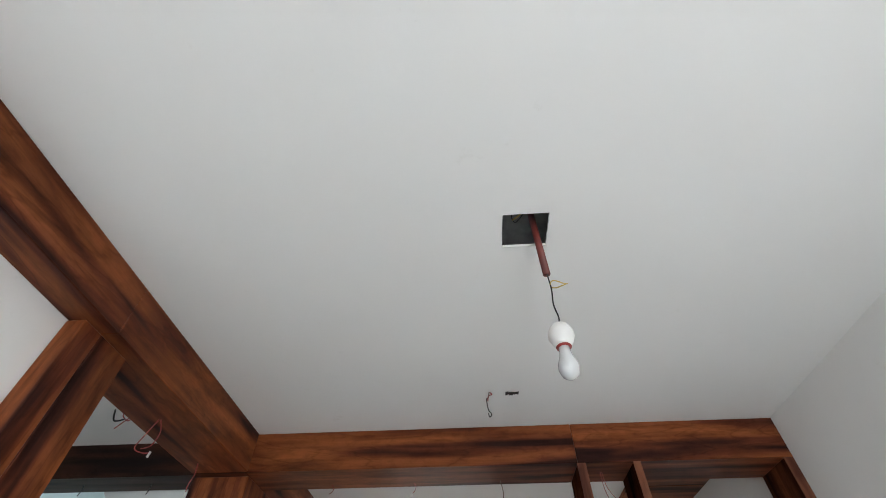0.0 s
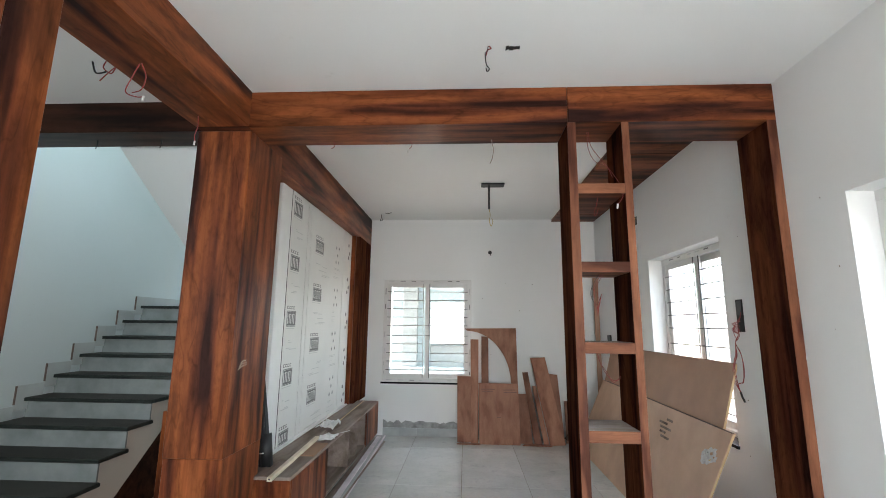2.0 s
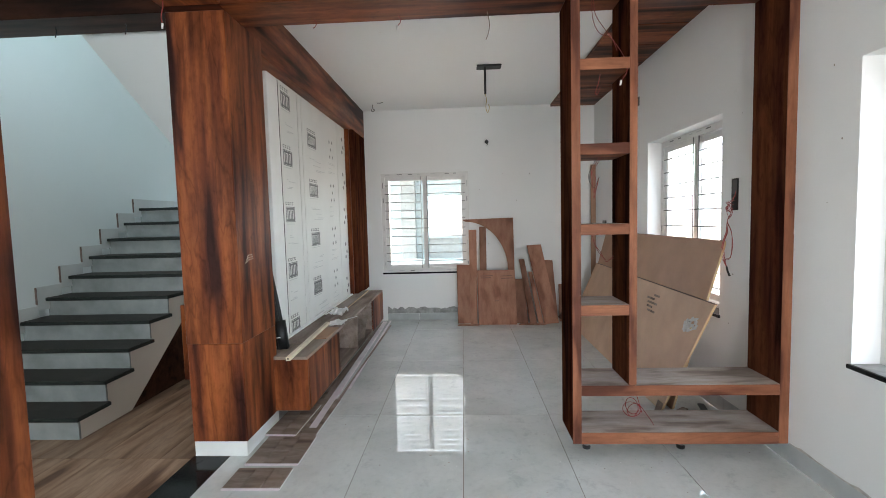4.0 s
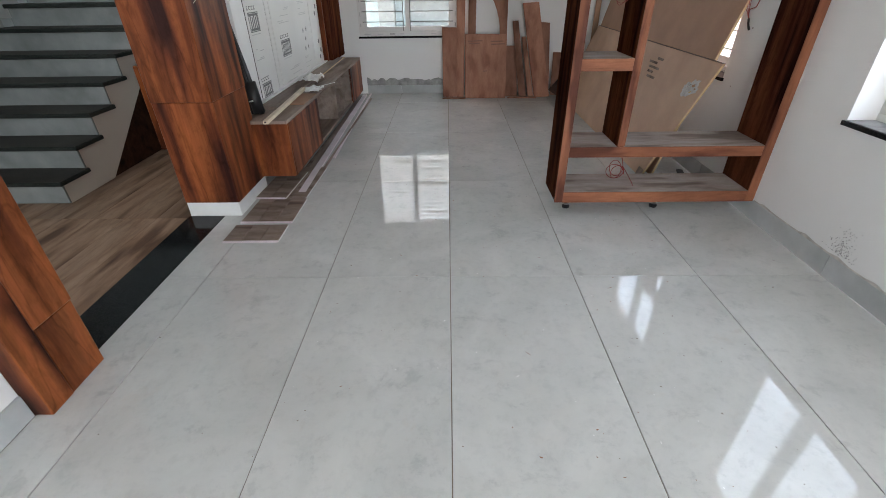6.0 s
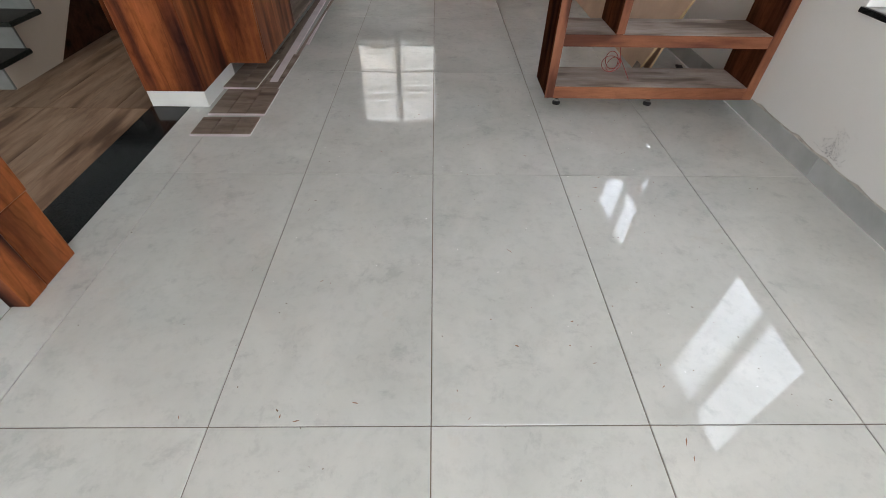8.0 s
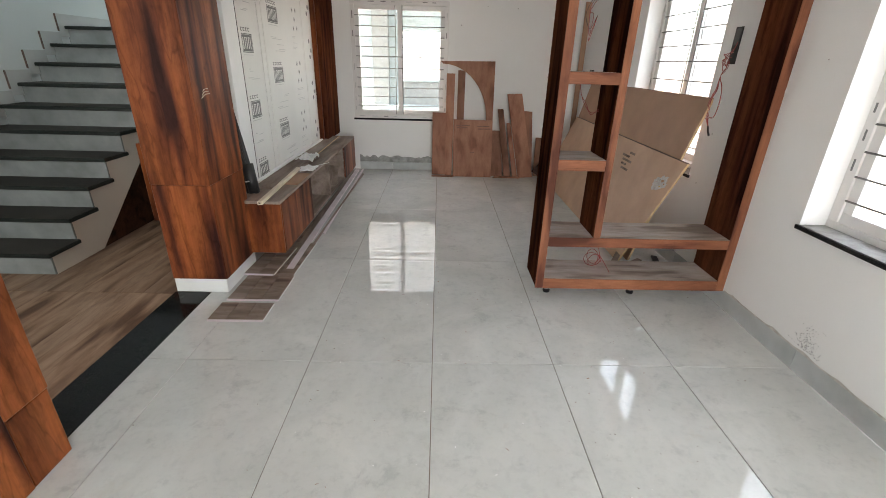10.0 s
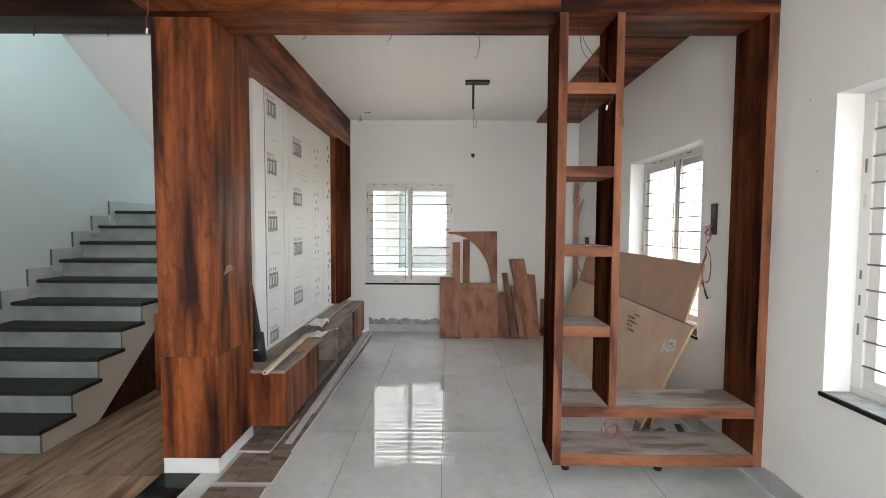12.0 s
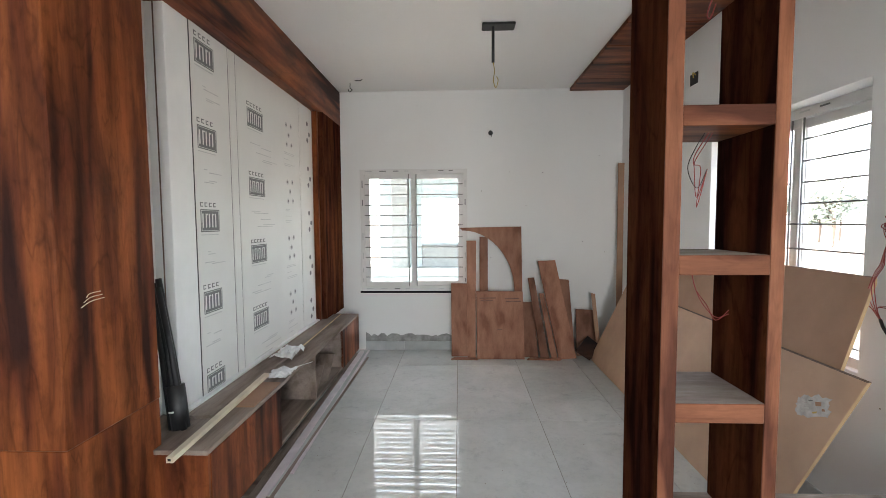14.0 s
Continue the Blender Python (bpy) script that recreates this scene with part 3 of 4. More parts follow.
        zz += hgt + rng.uniform(0.06, 0.16)
    return win


window("window_1", "x", FAR + 0.004, *END_WIN, "white plastic sliding window with steel grille rods", False)
window("window_2", "y", RIGHT + 0.125, *FAR_WIN, "white plastic sliding window set deep in the wall", True)
window("window_3", "y", RIGHT + 0.125, *NEAR_WIN, "white plastic sliding window with grille beside the hall", True)
solid("window_sill_1", boxes((END_WIN[0] - 0.01, END_WIN[1] + 0.01, FAR - 0.012, FAR + 0.02, END_WIN[2] - 0.024, END_WIN[2] - 0.001), bevel=0.002), BLACK_GRANITE, "thin black granite window sill", "sill", "structure")
for nm, w in (("window_sill_2", FAR_WIN), ("window_sill_3", NEAR_WIN)):
    solid(nm, boxes((RIGHT - 0.014, RIGHT + 0.123, w[0] - 0.012, w[1] + 0.012, w[2] - 0.002, w[2] + 0.018), bevel=0.002), BLACK_GRANITE, "dusty black granite window sill", "sill", "structure")
solid("sill_dust", boxes((RIGHT - 0.002, RIGHT + 0.122, NEAR_WIN[0] + 0.01, NEAR_WIN[1] - 0.004, NEAR_WIN[2] + 0.0185, NEAR_WIN[2] + 0.021)), CEMENT, "plaster dust lying on the sill", "dust", "structure")

# ---- wooden ceiling panel in the far room ----
panel_c = thing("ceiling_panel", (1.5, 4.0, 2.84), "dark walnut boarded panel fixed under the ceiling", "ceiling panel")
for k in range(8):
    y0 = 2.42 + k * 0.404
    part("board", boxes((1.215, RIGHT - 0.002, y0, min(y0 + 0.400, FAR - 0.003), 2.835, 2.868), bevel=0.003), WOOD_X, panel_c)

# ---- printed film on the television panels ----
PX = -1.3775


def mark(name, y0, y1, z0, z1, mat, parent=None, lift=0.0006):
    return part(name, boxes((PX - 0.0004, PX + lift, y0, y1, z0, z1)), mat, parent or tv)


def emblem(y, z, w, hgt, narrow):
    """Plain dark box emblem with pale strokes, a caption over it and a fine line under it."""
    e = part("emblem", boxes((PX - 0.0004, PX + 0.0006, y - w / 2, y + w / 2, z - hgt / 2, z + hgt / 2)), INK, tv, "dark grey printed box emblem")
    t = 0.006
    y0, y1, z0, z1 = y - w / 2 + t, y + w / 2 - t, z - hgt / 2 + t, z + hgt / 2 - t
    for b in ((y0, y1, z1 - 0.4 * t, z1), (y0, y1, z0, z0 + 0.4 * t), (y0, y0 + 0.5 * t, z0, z1), (y1 - 0.5 * t, y1, z0, z1)):
        mark("emblem_line", *b, FILM, e, 0.0011)
    n = 5 if narrow else 7
    step = (w - 5 * t) / n
    for k in range(n):
        s0 = y - w / 2 + 2.5 * t + k * step
        mark("emblem_stroke", s0, s0 + step * 0.34, z0 + 3 * t, z1 - 3 * t, FILM, e, 0.0011)
        if k % 2:
            mark("emblem_stroke", s0 + step * 0.34, s0 + step * 0.8, z1 - 4.2 * t, z1 - 3 * t, FILM, e, 0.0011)
    for k in range(4 if narrow else 5):
        s0 = y - w / 2 + k * w / (4.4 if narrow else 5.2)
        mark("emblem_cap", s0, s0 + w * 0.13, z + hgt / 2 + 0.014, z + hgt / 2 + 0.019, INK, e, 0.0011)
        mark("emblem_cap", s0, s0 + w * 0.13, z + hgt / 2 + 0.033, z + hgt / 2 + 0.038, INK, e, 0.0011)
        mark("emblem_cap", s0, s0 + w * 0.03, z + hgt / 2 + 0.014, z + hgt / 2 + 0.038, INK, e, 0.0011)
    mark("emblem_foot", y - w / 2, y + w / 2.4, z - hgt / 2 - 0.018, z - hgt / 2 - 0.013, INK_PALE, e, 0.0011)


rng = random.Random(5)
for k in range(5):
    z = 2.365 - 0.4545 * k
    emblem(3.225, z, 0.185, 0.125 if k < 4 else 0.10, True)
    for j, dz in enumerate((0.175, 0.19, 0.235, 0.245)):
        if z - dz > 0.5:
            y0 = 3.135 + rng.uniform(0, 0.1)
            mark("small_print", y0, y0 + (0.03 if j == 0 else rng.uniform(0.07, 0.16)), z - dz, z - dz + 0.005, INK_PALE)
for k in range(4):
    z = 2.150 - 0.4605 * k
    emblem(3.815, z, 0.235, 0.125, False)
    for dy, dz in ((-0.05, 0.075), (0.05, 0.08), (0.0, 0.0), (-0.045, -0.08), (0.055, -0.075)):
        part("round_mark", lathe(bmesh.new(), [(0.022, 0), (0.022, 0.0012)], (0, 0, 0), 14), INK_PALE, tv).matrix_world = Matrix.Translation((PX - 0.0004, 4.405 + dy, z + 0.01 + dz)) @ Matrix.Rotation(radians(90), 4, "Y")
        part("round_core", lathe(bmesh.new(), [(0.011, 0), (0.011, 0.0018)], (0, 0, 0), 10), INK, tv).matrix_world = Matrix.Translation((PX - 0.0004, 4.405 + dy, z + 0.01 + dz)) @ Matrix.Rotation(radians(90), 4, "Y")
    for j, dz in enumerate((0.17, 0.182, 0.225, 0.262, 0.275)):
        if z - dz > 0.5:
            y0 = 3.68 + rng.uniform(0, 0.25)
            mark("small_print", y0, y0 + rng.uniform(0.1, 0.3), z - dz, z - dz + 0.005, INK_PALE)
            mark("small_print", 4.3, 4.3 + rng.uniform(0.08, 0.22), z - dz + 0.03, z - dz + 0.034, INK_PALE)
for k in range(5):
    z = 2.29 - 0.41 * k
    for dy, dz in ((-0.05, 0.06), (0.0, -0.03), (-0.05, -0.09)):
        part("round_mark", lathe(bmesh.new(), [(0.022, 0), (0.022, 0.0012)], (0, 0, 0), 14), INK, tv).matrix_world = Matrix.Translation((PX - 0.0004, 4.90 + dy, z + dz)) @ Matrix.Rotation(radians(90), 4, "Y")
for y in (3.096, 3.476, 3.565, 4.646):
    part("joint_shadow", boxes((-1.3835, -1.3815, y - 0.004, y + 0.004, 0.482, 2.503)), BLACK, tv)

# ---- clutter on the console ----
TOPC = CZ1
solid("long_board", sheet(bmesh.new(), (-1.335, 2.86, TOPC), (-1.20, 2.87, TOPC), (-1.335, 5.25, TOPC), 0.016), TAUPE, "loose taupe board lying along the cabinet top", "board")
solid("edge_batten", sheet(bmesh.new(), (-1.375, 2.80, TOPC), (-1.342, 2.80, TOPC), (-1.375, 4.98, TOPC), 0.022), FILM_EDGE, "white batten at the foot of the panel", "batten")
solid("offcut", sheet(bmesh.new(), (-1.16, 3.0, TOPC), (-1.055, 3.0, TOPC), (-1.16, 3.34, TOPC), 0.009), PLY, "small brown board offcut on the cabinet", "offcut")
chan = thing("cable_channel", (-1.13, 2.9, TOPC), "cream plastic cable channel lying across the cabinet", "cable channel")
ca, cb = Vector((-1.135, 2.452, TOPC + 0.010)), Vector((-1.165, 3.40, TOPC + 0.022))
cd = (cb - ca).normalized()
cs = Vector((cd.y, -cd.x, 0))
part("channel", sheet(bmesh.new(), ca - cs * 0.014, ca + cs * 0.014, cb - cs * 0.014, 0.022), CREAM, chan)
part("channel_end", sheet(bmesh.new(), ca - cs * 0.006 - cd * 0.001 + Vector((0, 0, 0.008)), ca + cs * 0.006 - cd * 0.001 + Vector((0, 0, 0.008)), ca - cs * 0.006 - cd * 0.002 + Vector((0, 0, 0.018)), 0.001), BLACK, chan)
solid("thin_beading", tube(bmesh.new(), [(-1.175, 3.95, TOPC + 0.022), (-1.20, 5.2, TOPC + 0.022)], 0.005, 6), PLY_EDGE, "thin pale wooden beading strip", "beading")


def crumple(name, centre, size, seed, label, cat):
    r = random.Random(seed)
    bm = bmesh.new()
    bmesh.ops.create_grid(bm, x_segments=11, y_segments=11, size=0.5)
    for v in bm.verts:
        x, y = v.co.x, v.co.y
        n = noise.noise(Vector((x * 5 + seed, y * 5, 0.3))) + 0.5 * noise.noise(Vector((x * 13, y * 13 + seed, 0.9)))
        v.co = Vector((centre[0] + size[0] * (x + 0.12 * noise.noise(Vector((y * 7, x * 3, seed)))), centre[1] + size[1] * (y + 0.14 * noise.noise(Vector((x * 6, seed, y * 4)))), centre[2] + size[2] * (0.45 + 0.55 * n) * (1 - 0.8 * max(abs(x), abs(y)))))
        v.co.z = max(v.co.z, centre[2] + 0.0015)
    ext = bmesh.ops.extrude_face_region(bm, geom=bm.faces[:])
    for v in [g for g in ext["geom"] if isinstance(g, bmesh.types.BMVert)]:
        v.co.z = max(v.co.z - 0.002, centre[2] + 0.0002)
    bmesh.ops.recalc_face_normals(bm, faces=bm.faces[:])
    return solid(name, bm, PAPER, label, cat)


crumple("crumpled_paper", (-1.21, 3.86, TOPC + 0.017), (0.16, 0.26, 0.085), 3, "crumpled white paper on the loose board", "paper")
crumple("torn_wrapper", (-1.115, 3.50, TOPC), (0.13, 0.20, 0.05), 8, "torn white wrapper on the cabinet top", "wrapper")
solid("wrapper_strip", sheet(bmesh.new(), (-1.12, 3.44, TOPC + 0.03), (-1.10, 3.47, TOPC + 0.03), (-0.985, 3.62, TOPC + 0.035), 0.004), PAPER, "folded white paper strip beside the wrapper", "paper")

pipes = thing("pipe_bundle", (-1.28, 2.76, TOPC), "bundle of black plastic pipes leaning in the panel corner", "pipes")
for k, (dx, dy) in enumerate(((0, 0), (0.030, 0.006), (0.058, 0.0), (0.015, 0.03), (0.044, 0.03))):
    part("pipe", tube(bmesh.new(), [(-1.325 + dx, 2.75 + dy, TOPC), (-1.385 + dx * 0.8, 2.79 + dy * 0.8, TOPC + 0.35), (-1.44 + dx * 0.5, 2.82 + dy * 0.5, TOPC + 0.62 + 0.02 * k)], 0.014, 10), BLACK, pipes, smooth=True)
part("sleeve", tube(bmesh.new(), [(-1.292, 2.765, TOPC + 0.001), (-1.322, 2.783, TOPC + 0.20)], 0.040, 14), BLACK, pipes, "black wrapping at the foot", smooth=True)
part("tie", tube(bmesh.new(), [(-1.306, 2.773, TOPC + 0.080), (-1.3075, 2.774, TOPC + 0.088)], 0.0415, 14), PAPER, pipes, "white tie string", smooth=True)
for yy in (4.02, 4.32):
    solid("niche_board", sheet(bmesh.new(), (-1.28, yy, CZ0 + 0.024), (-1.07, yy, CZ0 + 0.024), (-1.30, yy + 0.27, CZ0 + 0.17), 0.008), TAUPE, "offcut board leaning inside the open niche", "offcut", group="niche offcuts")

# ---- strips and sample panels on the floor ----
for k, (x0, x1, y0, y1, h, mt) in enumerate(((-1.035, -0.985, 2.50, 5.55, 0.012, LILAC), (-0.980, -0.962, 2.62, 5.35, 0.009, TAUPE), (-1.085, -1.045, 2.72, 5.50, 0.010, TAUPE), (-1.125, -1.095, 2.80, 5.45, 0.008, SAMPLE), (-0.955, -0.935, 3.2, 5.62, 0.007, LILAC))):
    skew = 0.035 * (1 if k % 2 else -1)
    solid("beading_strip", sheet(bmesh.new(), (x0, y0, 0.0), (x1, y0, 0.0), (x0 + skew - 0.02, y1, 0.0), h), mt, "long thin beading strip lying on the floor", "beading", "floor strips")


def sample(x0, x1, y0, y1, z, turn, grooves, teeth=True):
    s = thing("sample_panel", ((x0 + x1) / 2, (y0 + y1) / 2, z), "grooved brown wall-panel offcut lying on the floor", "panel offcut", "panel offcuts")
    cx, cy = (x0 + x1) / 2, (y0 + y1) / 2
    w, l = x1 - x0, y1 - y0
    n = grooves + 1
    for k in range(n):
        part("slat", boxes((-w / 2 + k * w / n + 0.002, -w / 2 + (k + 1) * w / n - 0.002, -l / 2, l / 2, 0.003, 0.011), bevel=0.001), SAMPLE, s).matrix_world = pose(cx, cy, z, 0, 0, turn)
    part("backing", boxes((-w / 2, w / 2, -l / 2, l / 2, 0.0, 0.003)), PAPER, s, "pale backing layer").matrix_world = pose(cx, cy, z, 0, 0, turn)
    if teeth:
        bm = bmesh.new()
        for k in range(int(w / 0.010)):
            box(bm, -w / 2 + k * 0.010 + 0.001, -w / 2 + k * 0.010 + 0.007, -l / 2 - 0.012, -l / 2, 0.001, 0.010)
        end = part("ribbed_end", bm, LILAC, s, "pale ribbed cut end")
        end.matrix_world = pose(cx, cy, z, 0, 0, turn)
        tagged(end, kind="stuff")


sample(-1.268, -0.958, 1.845, 2.03, 0.0, 0.5, 2)
sample(-1.258, -0.948, 2.075, 2.40, 0.0, 0.0, 2)
sample(-1.278, -1.075, 2.395, 2.86, 0.012, -2.0, 1)
sample(-1.268, -0.955, 2.41, 2.98, 0.0, -1.0, 2, False)

# ---- boards leaning on the far wall ----
def leaning(name, outline, y_base, y_top, z_top, thick, mat, label, group="leaning boards"):
    """Outline of (x, z) on a plane that leans from y_base at the floor to y_top at z_top."""
    slope = (y_top - y_base) / z_top
    bm = prism(bmesh.new(), outline, 0, thick, "y")
    for v in bm.verts:
        v.co.y += y_base + slope * v.co.z
    return solid(name, bm, mat, label, "board", group=group)


arc = [(0.056 + 0.56 * math.sin(a), 0.69 + 0.655 * math.cos(a)) for a in [math.pi / 2 * k / 12 for k in range(13)]]
leaning("arched_board", [(0.02, 1.375), (0.70, 1.385), (0.70, 0.0), (0.62, 0.0)] + arc[::-1], 5.42, 5.62, 1.38, 0.016, RUST_BOARD, "rust-brown board with a quarter-round cut leaning on the wall")
square_board = leaning("square_board", [(0.205, 0.002), (0.700, 0.0), (0.690, 0.70), (0.198, 0.705)], 5.325, 5.42, 0.70, 0.018, RUST_BOARD, "square rust-brown board leaning on the wall")
leaning("narrow_board", [(-0.065, 0.0), (0.115, 0.0), (0.11, 0.765), (-0.07, 0.77)], 5.42, 5.56, 0.77, 0.014, RUST_BOARD, "narrow rust-brown board leaning on the wall")
leaning("tall_strip", [(0.105, 0.0), (0.19, 0.0), (0.205, 1.235), (0.10, 1.235)], 5.37, 5.58, 1.235, 0.012, RUST_BOARD, "tall narrow rust-brown strip of board")
leaning("tall_strip", [(0.235, 0.0), (0.325, 0.0), (0.335, 1.27), (0.245, 1.275)], 5.44, 5.625, 1.27, 0.012, RUST_BOARD, "tall narrow rust-brown strip behind the square board")
leaning("short_board", [(0.705, 0.0), (0.855, 0.0), (0.825, 0.56), (0.70, 0.56)], 5.40, 5.56, 0.56, 0.012, RUST_BOARD, "short brown board offcut")
leaning("thin_strip", [(0.875, 0.0), (0.965, 0.0), (0.835, 0.83), (0.765, 0.825)], 5.38, 5.57, 0.83, 0.010, RUST_BOARD, "thin brown strip leaning at a tilt")
leaning("thin_strip", [(0.985, 0.0), (1.05, 0.0), (0.935, 0.66), (0.885, 0.66)], 5.36, 5.54, 0.66, 0.010, RUST_BOARD, "thin dark-brown strip leaning at a tilt")
leaning("tilted_board", [(1.055, 0.0), (1.24, 0.012), (1.055, 1.02), (0.868, 1.01)], 5.33, 5.55, 1.02, 0.014, RUST_BOARD, "long brown board tilted against the others")
leaning("back_board", [(1.10, 0.0), (1.26, 0.0), (1.215, 0.80), (1.095, 0.81)], 5.47, 5.60, 0.81, 0.012, RUST_BOARD, "brown board standing behind the tilted one")
leaning("small_board", [(1.275, 0.0), (1.52, 0.0), (1.50, 0.47), (1.29, 0.48)], 5.46, 5.58, 0.48, 0.014, RUST_BOARD, "small brown board in the corner")
leaning("corner_strip", [(1.46, 0.10), (1.50, 0.10), (1.47, 0.66), (1.43, 0.67)], 5.36, 5.50, 0.67, 0.010, PLY, "thin pale batten in the corner")
leaning("dark_offcut", [(1.22, 0.09), (1.36, 0.0), (1.52, 0.12), (1.36, 0.24)], 5.30, 5.38, 0.30, 0.012, DARK_WOOD, "small dark laminate offcut propped on the boards")
for x0, w, z in ((0.235, 0.17, 0.625), (0.245, 0.13, 0.60), (0.50, 0.15, 0.62), (0.51, 0.16, 0.59), (0.42, 0.05, 0.30)):
    bm = prism(bmesh.new(), [(x0, z), (x0 + w, z + 0.003), (x0 + w, z + 0.014), (x0, z + 0.012)], -0.0016, 0.0, "y")
    for v in bm.verts:
        v.co.y += 5.325 + (5.42 - 5.325) / 0.70 * v.co.z
    part("stencil_bar", bm, BOARD_PRINT, square_board, "faint dark stencilled bar")
for x0, x1 in ((-0.07, 0.20), (0.72, 1.06)):
    solid("floor_offcut", sheet(bmesh.new(), (x0, 5.30, 0.0), (x1, 5.29, 0.0), (x0 + 0.04, 5.36, 0.0), 0.012), RUST_BOARD, "curved brown offcut lying at the foot of the boards", "offcut", "floor offcuts")
solid("tall_corner_board", prism(bmesh.new(), [(1.715, 0.0), (1.775, 0.0), (1.775, 2.05), (1.712, 2.05)], 5.55, 5.565, "y"), PLY, "tall narrow pale board standing in the corner", "board")

# ---- large sheets leaning on the window wall ----
def wall_sheet(name, outline, x0, slope, thick, mat, label):
    """Outline of (y, z) on a plane that leans towards the east wall."""
    bm = prism(bmesh.new(), outline, 0, thick, "x")
    for v in bm.verts:
        v.co.x += x0 + slope * v.co.z
    board = solid(name, bm, mat, label, "board", group="large sheets")
    (ya, za), (yb, zb) = outline[0], outline[-1]
    edge = prism(bmesh.new(), [(ya - 0.002, za + 0.001), (ya - 0.0003, za + 0.001), (yb - 0.0003, zb - 0.001), (yb - 0.002, zb - 0.001)], 0.002, thick - 0.002, "x")
    for v in edge.verts:
        v.co.x += x0 + slope * v.co.z
    part("cut_edge", edge, PLY_EDGE, board, "pale sawn edge")
    yc, zc = outline[-2]
    edge = prism(bmesh.new(), [(yb, zb + 0.0003), (yc, zc + 0.0003), (yc, zc + 0.003), (yb, zb + 0.003)], 0.001, thick - 0.001, "x")
    for v in edge.verts:
        v.co.x += x0 + slope * v.co.z
    part("top_edge", edge, CUT_EDGE, board, "dark brown top edge")
    return board


wall_sheet("large_sheet", [(2.78, 0.0), (5.16, 0.0), (5.14, 1.19), (2.715, 1.19)], 1.472, 0.260, 0.018, PLY, "large raw brown plywood sheet leaning under the window")
front_sheet = wall_sheet("front_sheet", [(2.755, 0.0), (5.36, 0.0), (5.10, 0.803), (2.572, 0.788)], 1.385, 0.325, 0.018, PLY_PALE, "large brown sheet with a torn white label")


def on_sheet(bm):
    """Lays a flat shape of (y, z) on the leaning front sheet."""
    for v in bm.verts:
        v.co.x += 1.385 + 0.325 * v.co.z
    return bm


LABEL_Y, LABEL_Z = 2.755, 0.612
label_bm = bmesh.new()
rag = random.Random(4)
ragged = []
for k in range(34):
    a = 2 * math.pi * k / 34
    u = math.copysign(min(1, abs(1.25 * math.cos(a))), math.cos(a)) * 0.088 * rag.uniform(0.80, 1.05)
    w = math.copysign(min(1, abs(1.25 * math.sin(a))), math.sin(a)) * 0.050 * rag.uniform(0.70, 1.08)
    ragged.append((LABEL_Y - u * 0.93 + w * 0.36, LABEL_Z + u * 0.36 + w * 0.93))
prism(label_bm, ragged, -0.0015, 0.0, "x")
torn = part("torn_label", on_sheet(label_bm), TORN_PAPER, front_sheet, "torn white paper label")
for k, (u, w, lu, lw, mt) in enumerate(((0.028, 0.012, 0.030, 0.016, PLY), (0.052, -0.014, 0.018, 0.012, PLY), (-0.045, 0.018, 0.030, 0.005, WIRE_RED), (-0.035, -0.004, 0.036, 0.004, INK_PALE), (-0.040, -0.018, 0.028, 0.004, INK_PALE), (0.012, -0.024, 0.022, 0.005, WIRE_YELLOW), (-0.012, 0.026, 0.020, 0.005, INK))):
    q = [(u + lu / 2 * i + 0.003 * rag.uniform(-1, 1), w + lw / 2 * j + 0.003 * rag.uniform(-1, 1)) for i, j in ((-1, -1), (1, -1), (1, 1), (-1, 1))]
    bm = prism(bmesh.new(), [(LABEL_Y - p * 0.93 + r * 0.36, LABEL_Z + p * 0.36 + r * 0.93) for p, r in q], -0.0024, -0.0016, "x")
    part("tear" if mt is PLY else "label_print", on_sheet(bm), mt, torn, "brown board showing through the tear" if mt is PLY else "faded print on the label")
for k in range(5):
    y0, z0 = 3.30 + 0.07 * (k % 2), 0.70 - 0.032 * k
    bm = boxes((-0.0015, 0.0, y0, y0 + 0.10 + 0.04 * (k % 3), z0, z0 + 0.016))
    for v in bm.verts:
        v.co.x += 1.385 + 0.325 * v.co.z
    part("stencil_bar", bm, SAMPLE, front_sheet, "faint brown stencilled bar")
for k, (x, y, l, a) in enumerate(((1.50, 2.62, 0.34, 24), (1.43, 2.66, 0.30, 35), (1.58, 2.55, 0.26, 12), (1.36, 2.72, 0.28, 60), (1.62, 2.63, 0.2, 75))):
    solid("scrap_strip", boxes((-l / 2, l / 2, -0.02, 0.02, 0, 0.012), bevel=0.001), (DARK_WOOD, TAUPE, LILAC, SAMPLE, BLACK)[k], "scrap strip lying behind the shelf", "scrap", "scrap strips").matrix_world = pose(x, y, 0.002 + 0.013 * k, 0, 0, a)

# ---- skirting ----
skirt = thing("baseboard", (RIGHT, 1.5, 0), "grey tile skirting along the wall foot", "skirting", kind="structure")
for j in range(-4, 4):
    y0, y1 = max(1.5 + 1.207 * j, BACK), min(1.5 + 1.207 * (j + 1), FAR - 0.013)
    part("skirting_tile", boxes((RIGHT - 0.004, RIGHT + 0.008, y0 + 0.0015, y1 - 0.0015, 0, 0.108), bevel=0.0015), SKIRT, skirt)
for x0, x1 in ((-1.04, -0.6), (-0.6, 0.0), (0.0, 0.6), (0.6, 1.2), (1.2, 1.776)):
    part("skirting_tile", boxes((x0 + 0.0015, x1 - 0.0015, FAR - 0.012, FAR, 0, 0.098), bevel=0.0015), SKIRT, skirt)
for y0 in (-2.58, -1.4, -0.2):
    part("skirting_tile", boxes((-1.41, -1.398, y0, min(y0 + 1.197, 0.698), 0, 0.098), bevel=0.0015), SKIRT, skirt)
bm = bmesh.new()
rng = random.Random(11)
pts = [(-1.04, 0.099)] + [(0.2, 0.099)]
xx = 0.2
